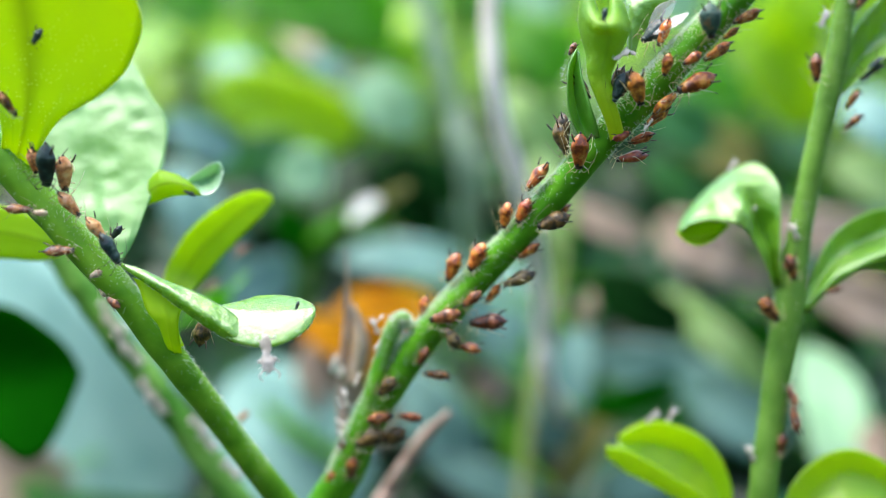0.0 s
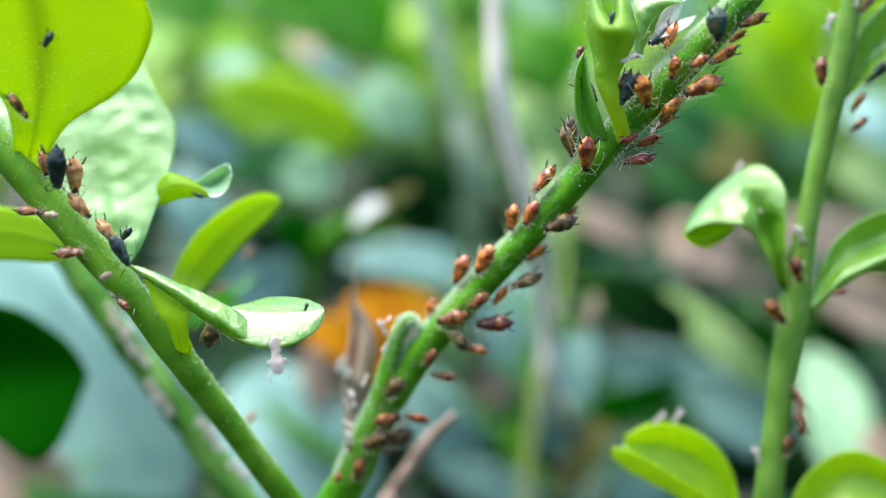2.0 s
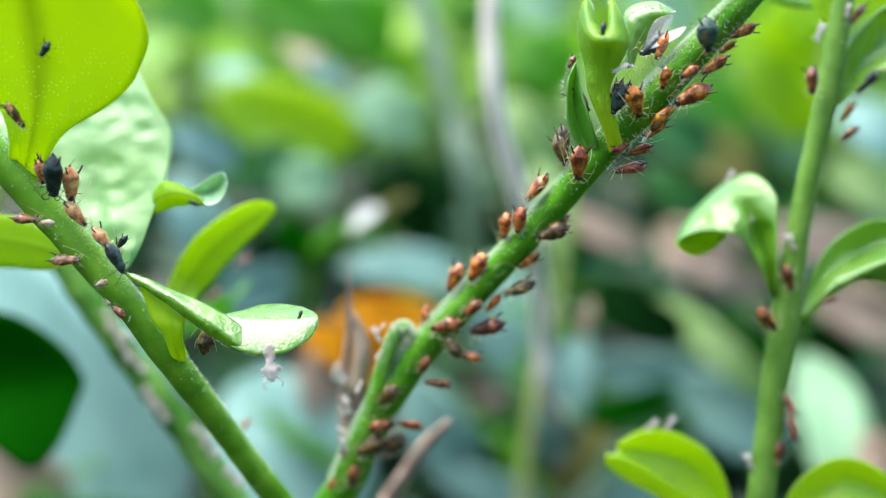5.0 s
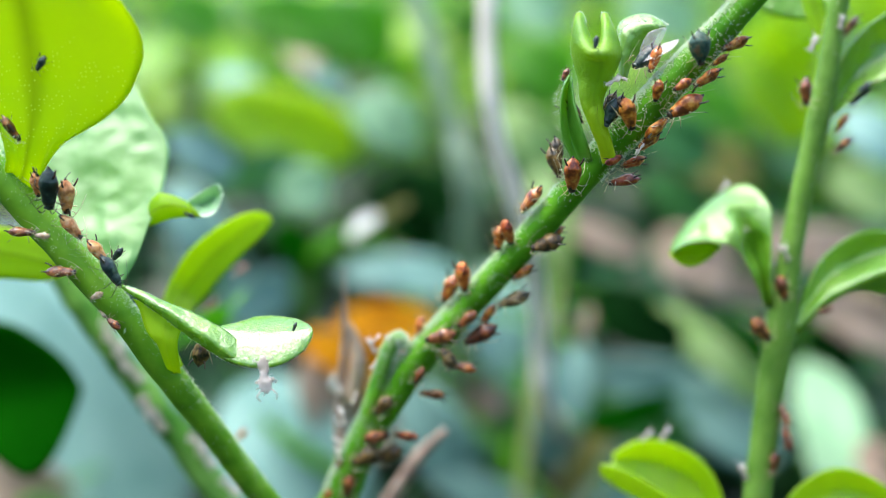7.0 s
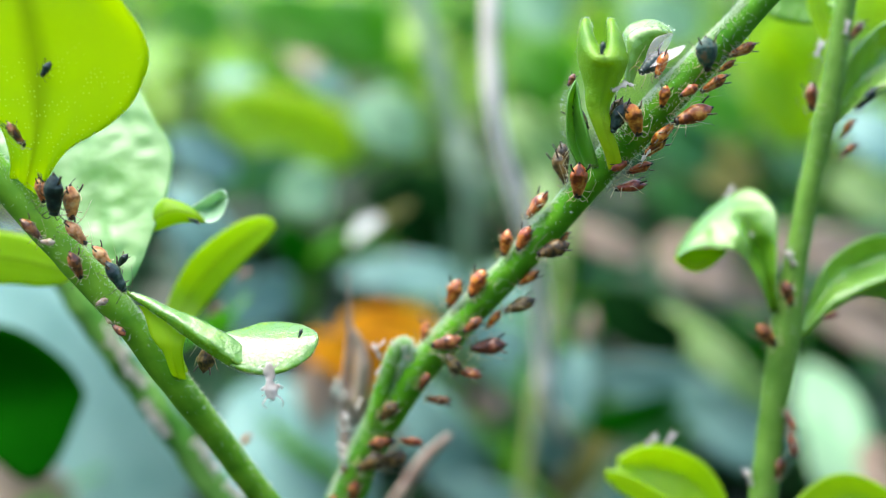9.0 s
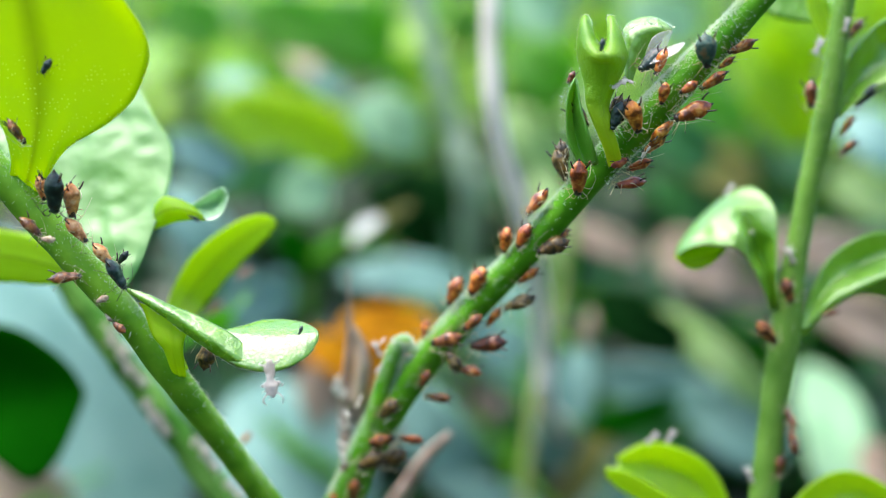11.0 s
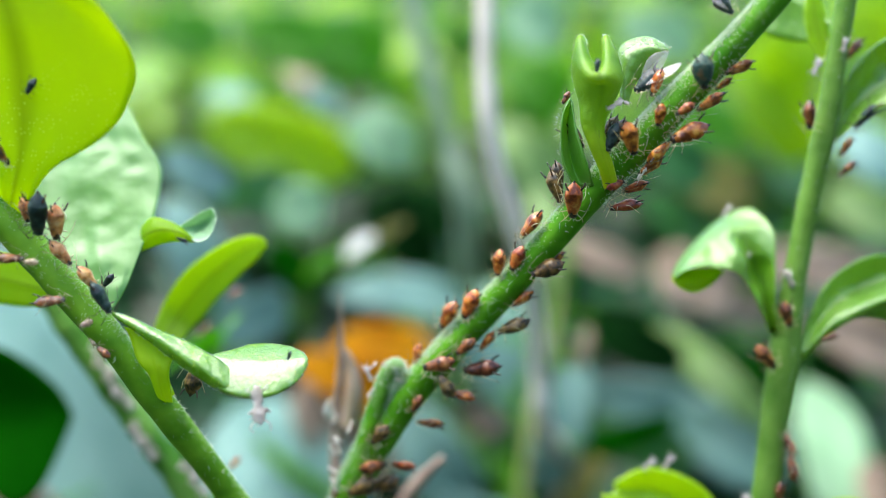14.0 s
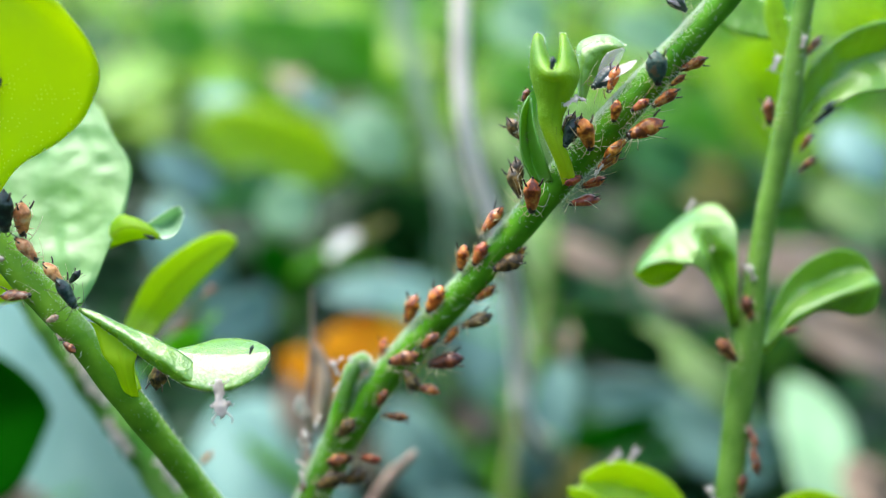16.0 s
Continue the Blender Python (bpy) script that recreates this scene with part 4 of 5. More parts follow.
loft_leaf([shift([(-7.2, 58, 74.6), (-6.9, 57.5, 73.2), (-6.9, 57, 71.6), (-7.1, 56.6, 70), (-7.3, 56.4, 68.6)], OT),
    shift([(-7, 57.8, 74.5), (-6.4, 57.1, 73), (-6.1, 56.5, 71.4), (-6.4, 56.2, 69.8), (-7.1, 56.2, 68.5)], OT),
    shift([(-6.8, 58.1, 74.4), (-6, 57.9, 72.9), (-5.7, 57.5, 71.2), (-6, 57, 69.6), (-6.9, 56.4, 68.4)], OT)], LITTER, twig, "pale curled dry leaf", nu=18, nv=8, thick=0.1, crinkle=0.3)
loft_leaf([shift([(-7.6, 57, 69.2), (-8, 56.9, 70), (-8, 56.8, 70.9)], OT),
    shift([(-7.7, 56.6, 69.1), (-8.2, 56.4, 69.8), (-8.1, 56.5, 70.8)], OT),
    shift([(-7.9, 56.9, 68.9), (-8.6, 56.8, 69.5), (-8.2, 56.7, 70.8)], OT)], DRY_LEAF, twig, "pale dry scale", name="bract", nu=10, nv=6, thick=0.08)
stick("dry_twig", [(-36, 66, -3), (-9.01, 57.91, 49.75), (-4.29, 58.45, 57.71), (-1.71, 58.81, 61.95), (0.43, 58.62, 64.59)], [0.8, 0.8, 0.66, 0.56, 0.3], DRY_BROWN, "broken grey-brown twig leaning in the thicket", "twig")

stick("grass_stem", [(2, 118, -3), (9.74, 95.88, 15.35), (11.42, 100.42, 28.33), (13.3, 106.16, 41.55), (16.61, 111.39, 51.69), (17.97, 117.45, 60.98)], [0.7, 0.7, 0.65, 0.6, 0.5, 0.3], STRAW, "yellowish dry grass stem in the thicket", "grass stem")


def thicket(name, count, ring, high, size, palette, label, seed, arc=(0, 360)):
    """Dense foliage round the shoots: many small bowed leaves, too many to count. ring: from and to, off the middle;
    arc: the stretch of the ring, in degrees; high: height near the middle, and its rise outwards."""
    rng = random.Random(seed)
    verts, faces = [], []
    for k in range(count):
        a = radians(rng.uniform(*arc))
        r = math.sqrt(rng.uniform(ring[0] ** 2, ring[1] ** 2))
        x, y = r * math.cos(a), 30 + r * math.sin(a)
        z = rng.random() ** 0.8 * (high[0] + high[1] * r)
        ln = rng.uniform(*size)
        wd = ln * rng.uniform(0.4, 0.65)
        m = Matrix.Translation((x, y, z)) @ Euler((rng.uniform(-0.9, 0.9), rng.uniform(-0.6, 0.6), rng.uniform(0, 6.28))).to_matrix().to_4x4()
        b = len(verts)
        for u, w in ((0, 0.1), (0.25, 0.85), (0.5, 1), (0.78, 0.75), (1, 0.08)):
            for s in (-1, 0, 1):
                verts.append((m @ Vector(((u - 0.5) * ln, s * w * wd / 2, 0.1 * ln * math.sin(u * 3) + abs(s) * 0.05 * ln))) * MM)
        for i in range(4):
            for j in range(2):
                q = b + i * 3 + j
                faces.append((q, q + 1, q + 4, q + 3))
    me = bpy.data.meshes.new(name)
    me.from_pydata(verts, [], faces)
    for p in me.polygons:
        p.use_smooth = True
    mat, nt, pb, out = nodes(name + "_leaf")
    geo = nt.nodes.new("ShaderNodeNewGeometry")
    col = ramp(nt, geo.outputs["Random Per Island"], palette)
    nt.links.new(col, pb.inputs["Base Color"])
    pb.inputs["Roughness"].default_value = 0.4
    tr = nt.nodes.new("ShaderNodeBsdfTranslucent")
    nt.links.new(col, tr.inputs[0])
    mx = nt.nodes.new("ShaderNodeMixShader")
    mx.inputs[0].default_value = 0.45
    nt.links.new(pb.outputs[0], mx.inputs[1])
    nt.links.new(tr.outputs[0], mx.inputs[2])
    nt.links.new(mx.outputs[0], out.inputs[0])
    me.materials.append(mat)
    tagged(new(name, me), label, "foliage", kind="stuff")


thicket("far_bushes", 8500, (215, 560), (40, 0.16), (14, 34), [(0.0, (0.015, 0.09, 0.012)), (0.35, (0.045, 0.20, 0.015)), (0.6, (0.19, 0.43, 0.012)), (0.85, (0.38, 0.62, 0.02)), (1.0, (0.36, 0.60, 0.14))], "far bushes of bright yellow-green leaves", 4)
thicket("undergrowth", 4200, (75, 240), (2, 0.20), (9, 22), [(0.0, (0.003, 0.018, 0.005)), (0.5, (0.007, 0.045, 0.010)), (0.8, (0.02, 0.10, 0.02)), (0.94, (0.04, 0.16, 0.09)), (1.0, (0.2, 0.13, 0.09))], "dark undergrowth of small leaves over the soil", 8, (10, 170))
thicket("ground_cover", 1800, (60, 240), (6, 0.02), (9, 20), [(0.0, (0.004, 0.02, 0.005)), (0.6, (0.02, 0.09, 0.02)), (1.0, (0.06, 0.18, 0.04))], "low green ground cover over the soil", 9, (170, 370))
# added hedge, out of view behind the camera: holds back sky light from there
thicket("tall_hedge", 2600, (200, 560), (220, 0.1), (28, 56), [(0.0, (0.02, 0.06, 0.015)), (0.5, (0.04, 0.12, 0.03)), (1.0, (0.09, 0.2, 0.04))], "tall dense green hedge added out of view, behind the camera", 21, (190, 350))


# ---- aphids ----
def skin(name, dark, light, sub, rough=0.35, coat=0.3, gold=None):
    """Aphid skin: mottled in three tones, a little translucent and shiny."""
    mat, nt, pb, out = nodes(name)
    ln = nt.links.new
    info = nt.nodes.new("ShaderNodeObjectInfo").outputs["Random"]
    tc = nt.nodes.new("ShaderNodeTexCoord").outputs["Object"]
    t = nt.nodes.new("ShaderNodeTexNoise")
    t.noise_dimensions = "4D"
    t.inputs["Scale"].default_value, t.inputs["Detail"].default_value = 5200, 3.5
    ln(tc, t.inputs["Vector"])
    ln(math_node(nt, "MULTIPLY", info, 37.0), t.inputs["W"])
    gold = gold or tuple(1.35 * x for x in light)
    col = ramp(nt, t.outputs["Fac"], [(0.39, dark), (0.52, light), (0.66, gold)])
    ring = nt.nodes.new("ShaderNodeTexWave")
    ring.inputs["Scale"].default_value, ring.inputs["Distortion"].default_value = 2100, 2.5
    ring.inputs["Detail Scale"].default_value = 3.0
    ln(tc, ring.inputs["Vector"])
    col = mix_colour(nt, math_node(nt, "MULTIPLY", math_node(nt, "POWER", ring.outputs["Fac"], 3.0), 0.08), col, dark)
    hs = nt.nodes.new("ShaderNodeHueSaturation")
    ln(math_node(nt, "MULTIPLY_ADD", info, 0.5, 0.7), hs.inputs["Value"])
    ln(math_node(nt, "MULTIPLY_ADD", info, 0.016, 0.49), hs.inputs["Hue"])
    ln(col, hs.inputs["Color"])
    ln(hs.outputs[0], pb.inputs["Base Color"])
    ln(math_node(nt, "MULTIPLY_ADD", noise_at(nt, 9000, 3), 0.3, rough - 0.12), pb.inputs["Roughness"])
    pb.inputs["Subsurface Weight"].default_value = sub
    pb.inputs["Subsurface Radius"].default_value = (1.0, 0.6, 0.25)
    pb.inputs["Subsurface Scale"].default_value = 0.0005
    pb.inputs["Coat Weight"].default_value, pb.inputs["Coat Roughness"].default_value = coat, 0.2
    ln(bump(nt, t.outputs["Fac"], 0.00006), pb.inputs["Normal"])
    return mat


AMBER = skin("amber_skin", (0.16, 0.036, 0.005), (0.48, 0.135, 0.012), 0.5, 0.34, 0.35, gold=(0.76, 0.37, 0.065))
HONEY = skin("honey_skin", (0.42, 0.15, 0.035), (0.78, 0.36, 0.11), 0.6, 0.4, 0.2, gold=(0.88, 0.55, 0.27))
RUSTY = skin("rusty_skin", (0.16, 0.026, 0.006), (0.48, 0.105, 0.016), 0.45, 0.34, 0.35, gold=(0.66, 0.25, 0.05))
BROWN = skin("brown_skin", (0.06, 0.018, 0.007), (0.23, 0.068, 0.018), 0.35, gold=(0.40, 0.15, 0.04))
OLIVE = skin("olive_skin", (0.025, 0.018, 0.006), (0.13, 0.075, 0.017), 0.2, 0.45, 0.12, gold=(0.30, 0.18, 0.045))
BLACK = skin("black_skin", (0.003, 0.012, 0.010), (0.018, 0.042, 0.035), 0.0, 0.4, 0.1, gold=(0.06, 0.095, 0.075))
GREY = skin("grey_green_skin", (0.015, 0.045, 0.032), (0.055, 0.12, 0.085), 0.1, 0.5, 0.03, gold=(0.24, 0.13, 0.05))
PALE = skin("pale_skin", (0.40, 0.28, 0.17), (0.62, 0.50, 0.34), 0.4, 0.5, 0.1)
HEAD = skin("dark_head", (0.008, 0.005, 0.004), (0.05, 0.025, 0.012), 0.1)
LIMB = plain("pale_limb", (0.28, 0.20, 0.08), (0.66, 0.58, 0.36), 900, 0.5, sub=0.3)
LIMB_DARK = plain("dark_limb", (0.02, 0.015, 0.01), (0.12, 0.08, 0.05), 900, 0.5)
HUSK = leaf_material("shed_skin", (0.34, 0.25, 0.20), (0.90, 0.84, 0.80), (0.95, 0.88, 0.85), 0.5, 0.5, tone=1600)
WING = plain("wing_film", (0.60, 0.52, 0.50), (0.85, 0.80, 0.78), 900, 0.2, alpha=0.27)


def lathe_into(bm, profile, flat=0.85, rings=14, sides=14, groove=0.0, belly=1.0):
    """A rounded body along x from (x, r) pairs, a little flattened, most on its belly; groove: depth of its segments."""
    p = spline(profile, rings)
    rows = []
    for i, (x, r) in enumerate(p):
        r = max(r, 0.004)
        row = []
        for k in range(sides):
            a = 2 * math.pi * k / sides
            up = math.sin(a)
            g = 1 - groove * (1 if i % 4 == 3 else 0) * (0.4 + 0.6 * max(0.0, up))
            row.append(bm.verts.new(Vector((x, r * g * math.cos(a), r * g * flat * up * (1 if up > 0 else belly))) * MM))
        rows.append(row)
    for a, b in zip(rows, rows[1:]):
        for k in range(sides):
            bm.faces.new((a[k], b[k], b[(k + 1) % sides], a[(k + 1) % sides]))
    bm.faces.new(rows[0])
    bm.faces.new(rows[-1][::-1])


def limb_into(bm, pts, radii, n=9, sides=5):
    tube_into(bm, pts, radii, n, sides)


def aphid_model(kind, body, head, limb, plump=1.0, wings=False):
    """One aphid a millimetre long: head at the origin, tail along x, back towards z."""
    ob = thing("aphid")
    bm = bmesh.new()
    lathe_into(bm, [(0.10, 0.105), (0.18, 0.155), (0.30, 0.205 * plump), (0.45, 0.25 * plump), (0.60, 0.275 * plump), (0.74, 0.25 * plump), (0.86, 0.175 * plump), (0.93, 0.095 * plump), (0.98, 0.04)], groove=0.028, rings=37, sides=22, belly=0.75)
    for v in bm.verts:
        v.co += 0.018 * MM * noise.noise_vector(v.co * 5200) + 0.006 * MM * noise.noise_vector(v.co * 16000)
    abdomen = part("abdomen", bm, body, ob)
    bm = bmesh.new()
    lathe_into(bm, [(-0.02, 0.03), (0.01, 0.075), (0.05, 0.105), (0.09, 0.10), (0.13, 0.125), (0.19, 0.14)], rings=14)
    hd = part("head", bm, head, ob)
    for s in (-1, 1):
        bm = bmesh.new()
        bmesh.ops.create_uvsphere(bm, u_segments=8, v_segments=6, radius=0.028 * MM, matrix=Matrix.Translation(Vector((0.035, s * 0.09, 0.03)) * MM))
        part("eye", bm, BLACK, hd)
        bm = bmesh.new()
        limb_into(bm, [(0.0, s * 0.05, 0.05), (-0.07, s * 0.12, 0.10), (0.04, s * 0.23, 0.16), (0.28, s * 0.34, 0.24), (0.56, s * 0.43, 0.32)], [0.011, 0.009, 0.007, 0.005, 0.004], n=16)
        part("antenna", bm, limb, hd)
        bm = bmesh.new()
        limb_into(bm, [(0.80, s * 0.17, 0.13), (0.90, s * 0.225, 0.17), (1.02, s * 0.265, 0.20)], [0.032, 0.024, 0.022], n=6, sides=7)
        part("cornicle", bm, HEAD, abdomen)
        for x0, knee, x1, reach in ((0.14, 0.00, -0.18, 0.25), (0.24, 0.20, 0.14, 0.30), (0.32, 0.56, 0.84, 0.30)):
            bm = bmesh.new()
            limb_into(bm, [(x0, s * 0.09, -0.06), ((x0 + knee) / 2, s * reach * 0.58, 0.05), (knee, s * reach * 0.92, 0.09), ((knee + x1) / 2, s * reach * 1.08, -0.03), (x1, s * reach * 1.2, -0.17)], [0.017, 0.013, 0.012, 0.009, 0.008], n=16)
            leg = part("leg", bm, limb, ob)
            bm = bmesh.new()
            limb_into(bm, [(x1, s * reach * 1.2, -0.165), (x1 * 1.03, s * (reach * 1.2 + 0.02), -0.19), (x1 * 1.08, s * (reach * 1.2 + 0.05), -0.21)], [0.011, 0.009, 0.006], n=5)
            part("foot", bm, LIMB_DARK, leg)
        if wings:
            bm = bmesh.new()
            blade_into(bm, [(0.24, s * 0.06, 0.13), (0.5, s * 0.14, 0.24), (0.9, s * 0.22, 0.30), (1.35, s * 0.26, 0.32)], [0.06, 0.28, 0.46, 0.1], [(0, 1, 0.4 * s)] * 4, thick=0.012, nu=14, nv=6)
            part("wing", bm, WING, ob, "clear greyish wing")
    bm = bmesh.new()
    limb_into(bm, [(0.95, 0, 0.0), (1.0, 0, 0.01), (1.04, 0, 0.02)], [0.05, 0.034, 0.014], n=6, sides=7)
    part("cauda", bm, HEAD, abdomen)
    return ob


MODELS = {
    "amber": aphid_model("amber", AMBER, HEAD, LIMB, 0.9),
    "honey": aphid_model("honey", HONEY, HEAD, LIMB, 0.9),
    "rusty": aphid_model("rusty", RUSTY, HEAD, LIMB, 0.9),
    "brown": aphid_model("brown", BROWN, HEAD, LIMB, 0.86),
    "olive": aphid_model("olive", OLIVE, HEAD, LIMB),
    "black": aphid_model("black", BLACK, BLACK, LIMB_DARK, 0.82),
    "grey": aphid_model("grey", GREY, HEAD, LIMB, 1.15),
    "pale": aphid_model("pale", PALE, PALE, LIMB, 0.9),
    "winged": aphid_model("winged", BLACK, BLACK, LIMB, 1.05, wings=True),
}
WORDS = {
    "grey": "plump grey-green adult aphid",
    "amber": "amber-brown aphid with a dark head", "honey": "pale honey-coloured aphid with a dark head", "rusty": "rusty red-brown aphid with pale legs",
    "brown": "dull dark brown aphid", "olive": "dark olive aphid with pale legs", "black": "plump blue-black adult aphid",
    "pale": "tiny pale cream aphid nymph", "winged": "black winged aphid with clear wings",
}
SUPPORT = {"m": "on the middle stem", "l": "on the leaning stem", "r": "on the upright stem", "f": "on a leaf", "b": "on the stem behind"}
used = set()


def facing(head, tail, back):
    """The pose with its x from head to tail and its z as near to back as may be."""
    h, x = Vector(head), (Vector(tail) - Vector(head)).normalized()
    y = Vector(back).cross(x).normalized()
    z = x.cross(y)
    return Matrix.Translation(h * MM) @ Matrix((x, y, z)).transposed().to_4x4()


def aphid(kind, place, head, tail, back=NEAR, words=""):
    m = facing(head, tail, back)
    size = (Vector(tail) - Vector(head)).length
    ob = MODELS[kind]
    if kind in used:
        ob = copy_thing(ob, m)
    else:
        used.add(kind)
        ob.matrix_basis = m
    ob.scale = (size, size, size)
    return tagged(ob, words or WORDS[kind] + " " + SUPPORT[place], "aphid", "aphid colony")


UPS = UP * 0.7 - RIGHT * 0.7 + NEAR * 0.5      # off the upper side of the middle stem
DNS = RIGHT * 0.6 - UP * 0.7 + NEAR * 0.5      # off its lower side
TOP = UP + NEAR * 0.4
LOW = NEAR * 0.4 - UP
LFT_OUT = UP * 0.3 - RIGHT + NEAR * 0.4
OUT = RIGHT * 0.6 + UP * 0.6 + NEAR * 0.5      # off the upper side of the leaning stem

# along the upper side of the middle stem
aphid("amber", "m", (5.3, 51.01, 85.4), (6.65, 51.31, 87.05), UPS)
wag_a = aphid("amber", "m", (3.9, 50.96, 82.85), (4.15, 51.02, 84.63), UPS)
wag_b = aphid("rusty", "m", (4.74, 50.59, 83.38), (4.94, 50.65, 85.16), NEAR)
wag_c = aphid("amber", "m", (0.32, 51.31, 79.05), (1.14, 51.42, 80.97), UPS)
wag_d = aphid("rusty", "m", (1.74, 50.81, 80), (1.6, 50.72, 82.15), UPS)
aphid("rusty", "m", (-1.42, 51.46, 76.24), (-1.15, 51.73, 77.82), UPS)
aphid("olive", "m", (7.73, 50.99, 87.73), (7.15, 51.68, 89.7), LFT_OUT)
aphid("amber", "m", (8.28, 49.4, 87.21), (8.25, 49.34, 89.45))
aphid("amber", "m", (11.69, 49.11, 91.17), (11, 48.96, 93.16))
aphid("black", "m", (10.14, 49.43, 91.31), (10.7, 49.73, 92.97), NEAR - RIGHT * 0.4)
aphid("olive", "m", (10.61, 49.81, 91.58), (11.22, 50.33, 93.07), UPS)
aphid("olive", "m", (10.04, 50.25, 92.05), (10.87, 50.64, 93.16), UPS)
aphid("olive", "m", (7.73, 51.25, 88.48), (7.44, 51.84, 90.18), LFT_OUT, "greyish aphid at the foot of a narrow leaf")
aphid("amber", "m", (12.98, 49.4, 92.82), (13.14, 49.31, 94.17))
aphid("rusty", "m", (12.8, 50.52, 94.41), (13.35, 50.79, 95.98), UPS)
aphid("winged", "m", (11.87, 50.87, 94.66), (13.61, 51.48, 95.78), NEAR + UP * 0.5)
aphid("grey", "m", (15.41, 49.04, 95), (15.08, 49.17, 96.98), NEAR, "large grey-green aphid with a brownish tail end")
aphid("winged", "m", (17.24, 51.03, 99.12), (16.07, 51.36, 100.14), UPS)
# along the face of the stem
aphid("brown", "m", (-0.86, 49.77, 76.91), (1.19, 49.61, 77.52))
aphid("brown", "m", (1.3, 50.07, 77.79), (2.51, 50.08, 78.84))
aphid("olive", "m", (0.21, 50.29, 76.13), (1.11, 49.34, 75.01))
aphid("brown", "m", (-1.62, 49.76, 73.7), (-1.02, 49.83, 74.9))
aphid("olive", "m", (-4.3, 49.31, 71.6), (-3.18, 49.4, 72.91))
aphid("brown", "m", (-3.4, 49.56, 69.89), (-5.2, 49.12, 69.7))
aphid("olive", "m", (-5.97, 49.11, 67.83), (-4, 49.12, 68.88))
aphid("olive", "m", (-4.27, 49.39, 67.95), (-2.52, 49.43, 68.84))
aphid("brown", "m", (-6.42, 48.76, 65.33), (-6.13, 48.83, 67.13))
aphid("brown", "m", (-6.39, 49.84, 66.7), (-7.18, 49.82, 67.67))
aphid("rusty", "m", (-8.23, 49.57, 64.45), (-7.36, 49.39, 65.53))
# along its lower side
wag_e = aphid("olive", "m", (6.03, 50.24, 83.19), (8.03, 50.23, 83.97), DNS)
aphid("rusty", "m", (6.93, 51.21, 83.56), (8.19, 51.48, 84.33), DNS)
aphid("amber", "m", (4.88, 50.58, 80.94), (6.19, 50.65, 81.95), DNS)
aphid("olive", "m", (3.96, 50.5, 79.11), (6.03, 50.5, 79.93), TOP)
aphid("rusty", "m", (2.86, 50.61, 77.83), (3.75, 50.77, 79.08), DNS)
wag_f = aphid("brown", "m", (1.8, 50.16, 76.54), (4.17, 50.07, 77.08), LOW)
aphid("rusty", "m", (0.9, 50.16, 74.93), (2.57, 49.8, 74.69), TOP)
aphid("brown", "m", (-1.26, 49.99, 72.86), (0.48, 49.71, 72.85), LOW)
aphid("rusty", "m", (-3.06, 49.53, 69.94), (-1.41, 49.23, 69.87), LOW)
aphid("rusty", "m", (11.34, 49.89, 89.39), (10.24, 49.47, 88.99))
aphid("rusty", "m", (11.38, 50.2, 88.67), (12.87, 50.13, 89.27), DNS)
aphid("rusty", "m", (10.66, 50.1, 87.6), (12.58, 49.94, 87.94), TOP)
aphid("amber", "m", (12.18, 49.74, 89.78), (13.56, 49.87, 90.95), DNS)
aphid("amber", "m", (13.97, 49.88, 91.78), (12.53, 49.47, 90.61), DNS)
wag_g = aphid("amber", "m", (13.83, 49.38, 91.94), (15.98, 49.41, 92.82), DNS)
aphid("amber", "m", (13.94, 49.09, 93.54), (14.93, 49.05, 94.21))
aphid("rusty", "m", (15.31, 49.72, 93.71), (16.77, 49.79, 94.71), DNS)
aphid("amber", "m", (16.3, 49.85, 94.9), (17.15, 49.8, 95.56), DNS)
aphid("amber", "m", (16.81, 49.89, 95.81), (18.32, 49.87, 96.53), DNS)
# on the leaning shoot
aphid("black", "l", (-23.15, 46.98, 86.81), (-22.81, 47.03, 89.35), NEAR)
aphid("honey", "l", (-24.01, 47.73, 87.36), (-24.22, 47.97, 88.84), OUT)
aphid("honey", "l", (-22.34, 47.4, 86.4), (-22.21, 47.58, 88.52), OUT)
aphid("honey", "l", (-21.49, 46.91, 84.99), (-22.48, 46.87, 86.49), OUT)
aphid("honey", "l", (-20.07, 46.69, 83.55), (-20.97, 46.64, 85.01), OUT)
aphid("black", "l", (-19.18, 45.99, 82.36), (-20.05, 46.08, 84.21), OUT)
aphid("black", "l", (-20.11, 47.73, 83.31), (-19.48, 47.98, 84.04), OUT)
swing_a = aphid("brown", "l", (-23.95, 46.51, 85.48), (-25.5, 46.3, 85.69), NEAR)
swing_b = aphid("brown", "l", (-21.56, 45.74, 83.26), (-23.29, 45.51, 83.42), NEAR)
aphid("pale", "l", (-20.77, 45.48, 81.7), (-19.98, 45.49, 82.06))
aphid("pale", "l", (-23.7, 45.97, 85.52), (-22.83, 45.95, 85.46))
aphid("brown", "l", (-19.86, 45.32, 80.44), (-19.01, 44.88, 79.97))
aphid("pale", "l", (-20.55, 45.98, 80.74), (-20.13, 45.83, 80.28))
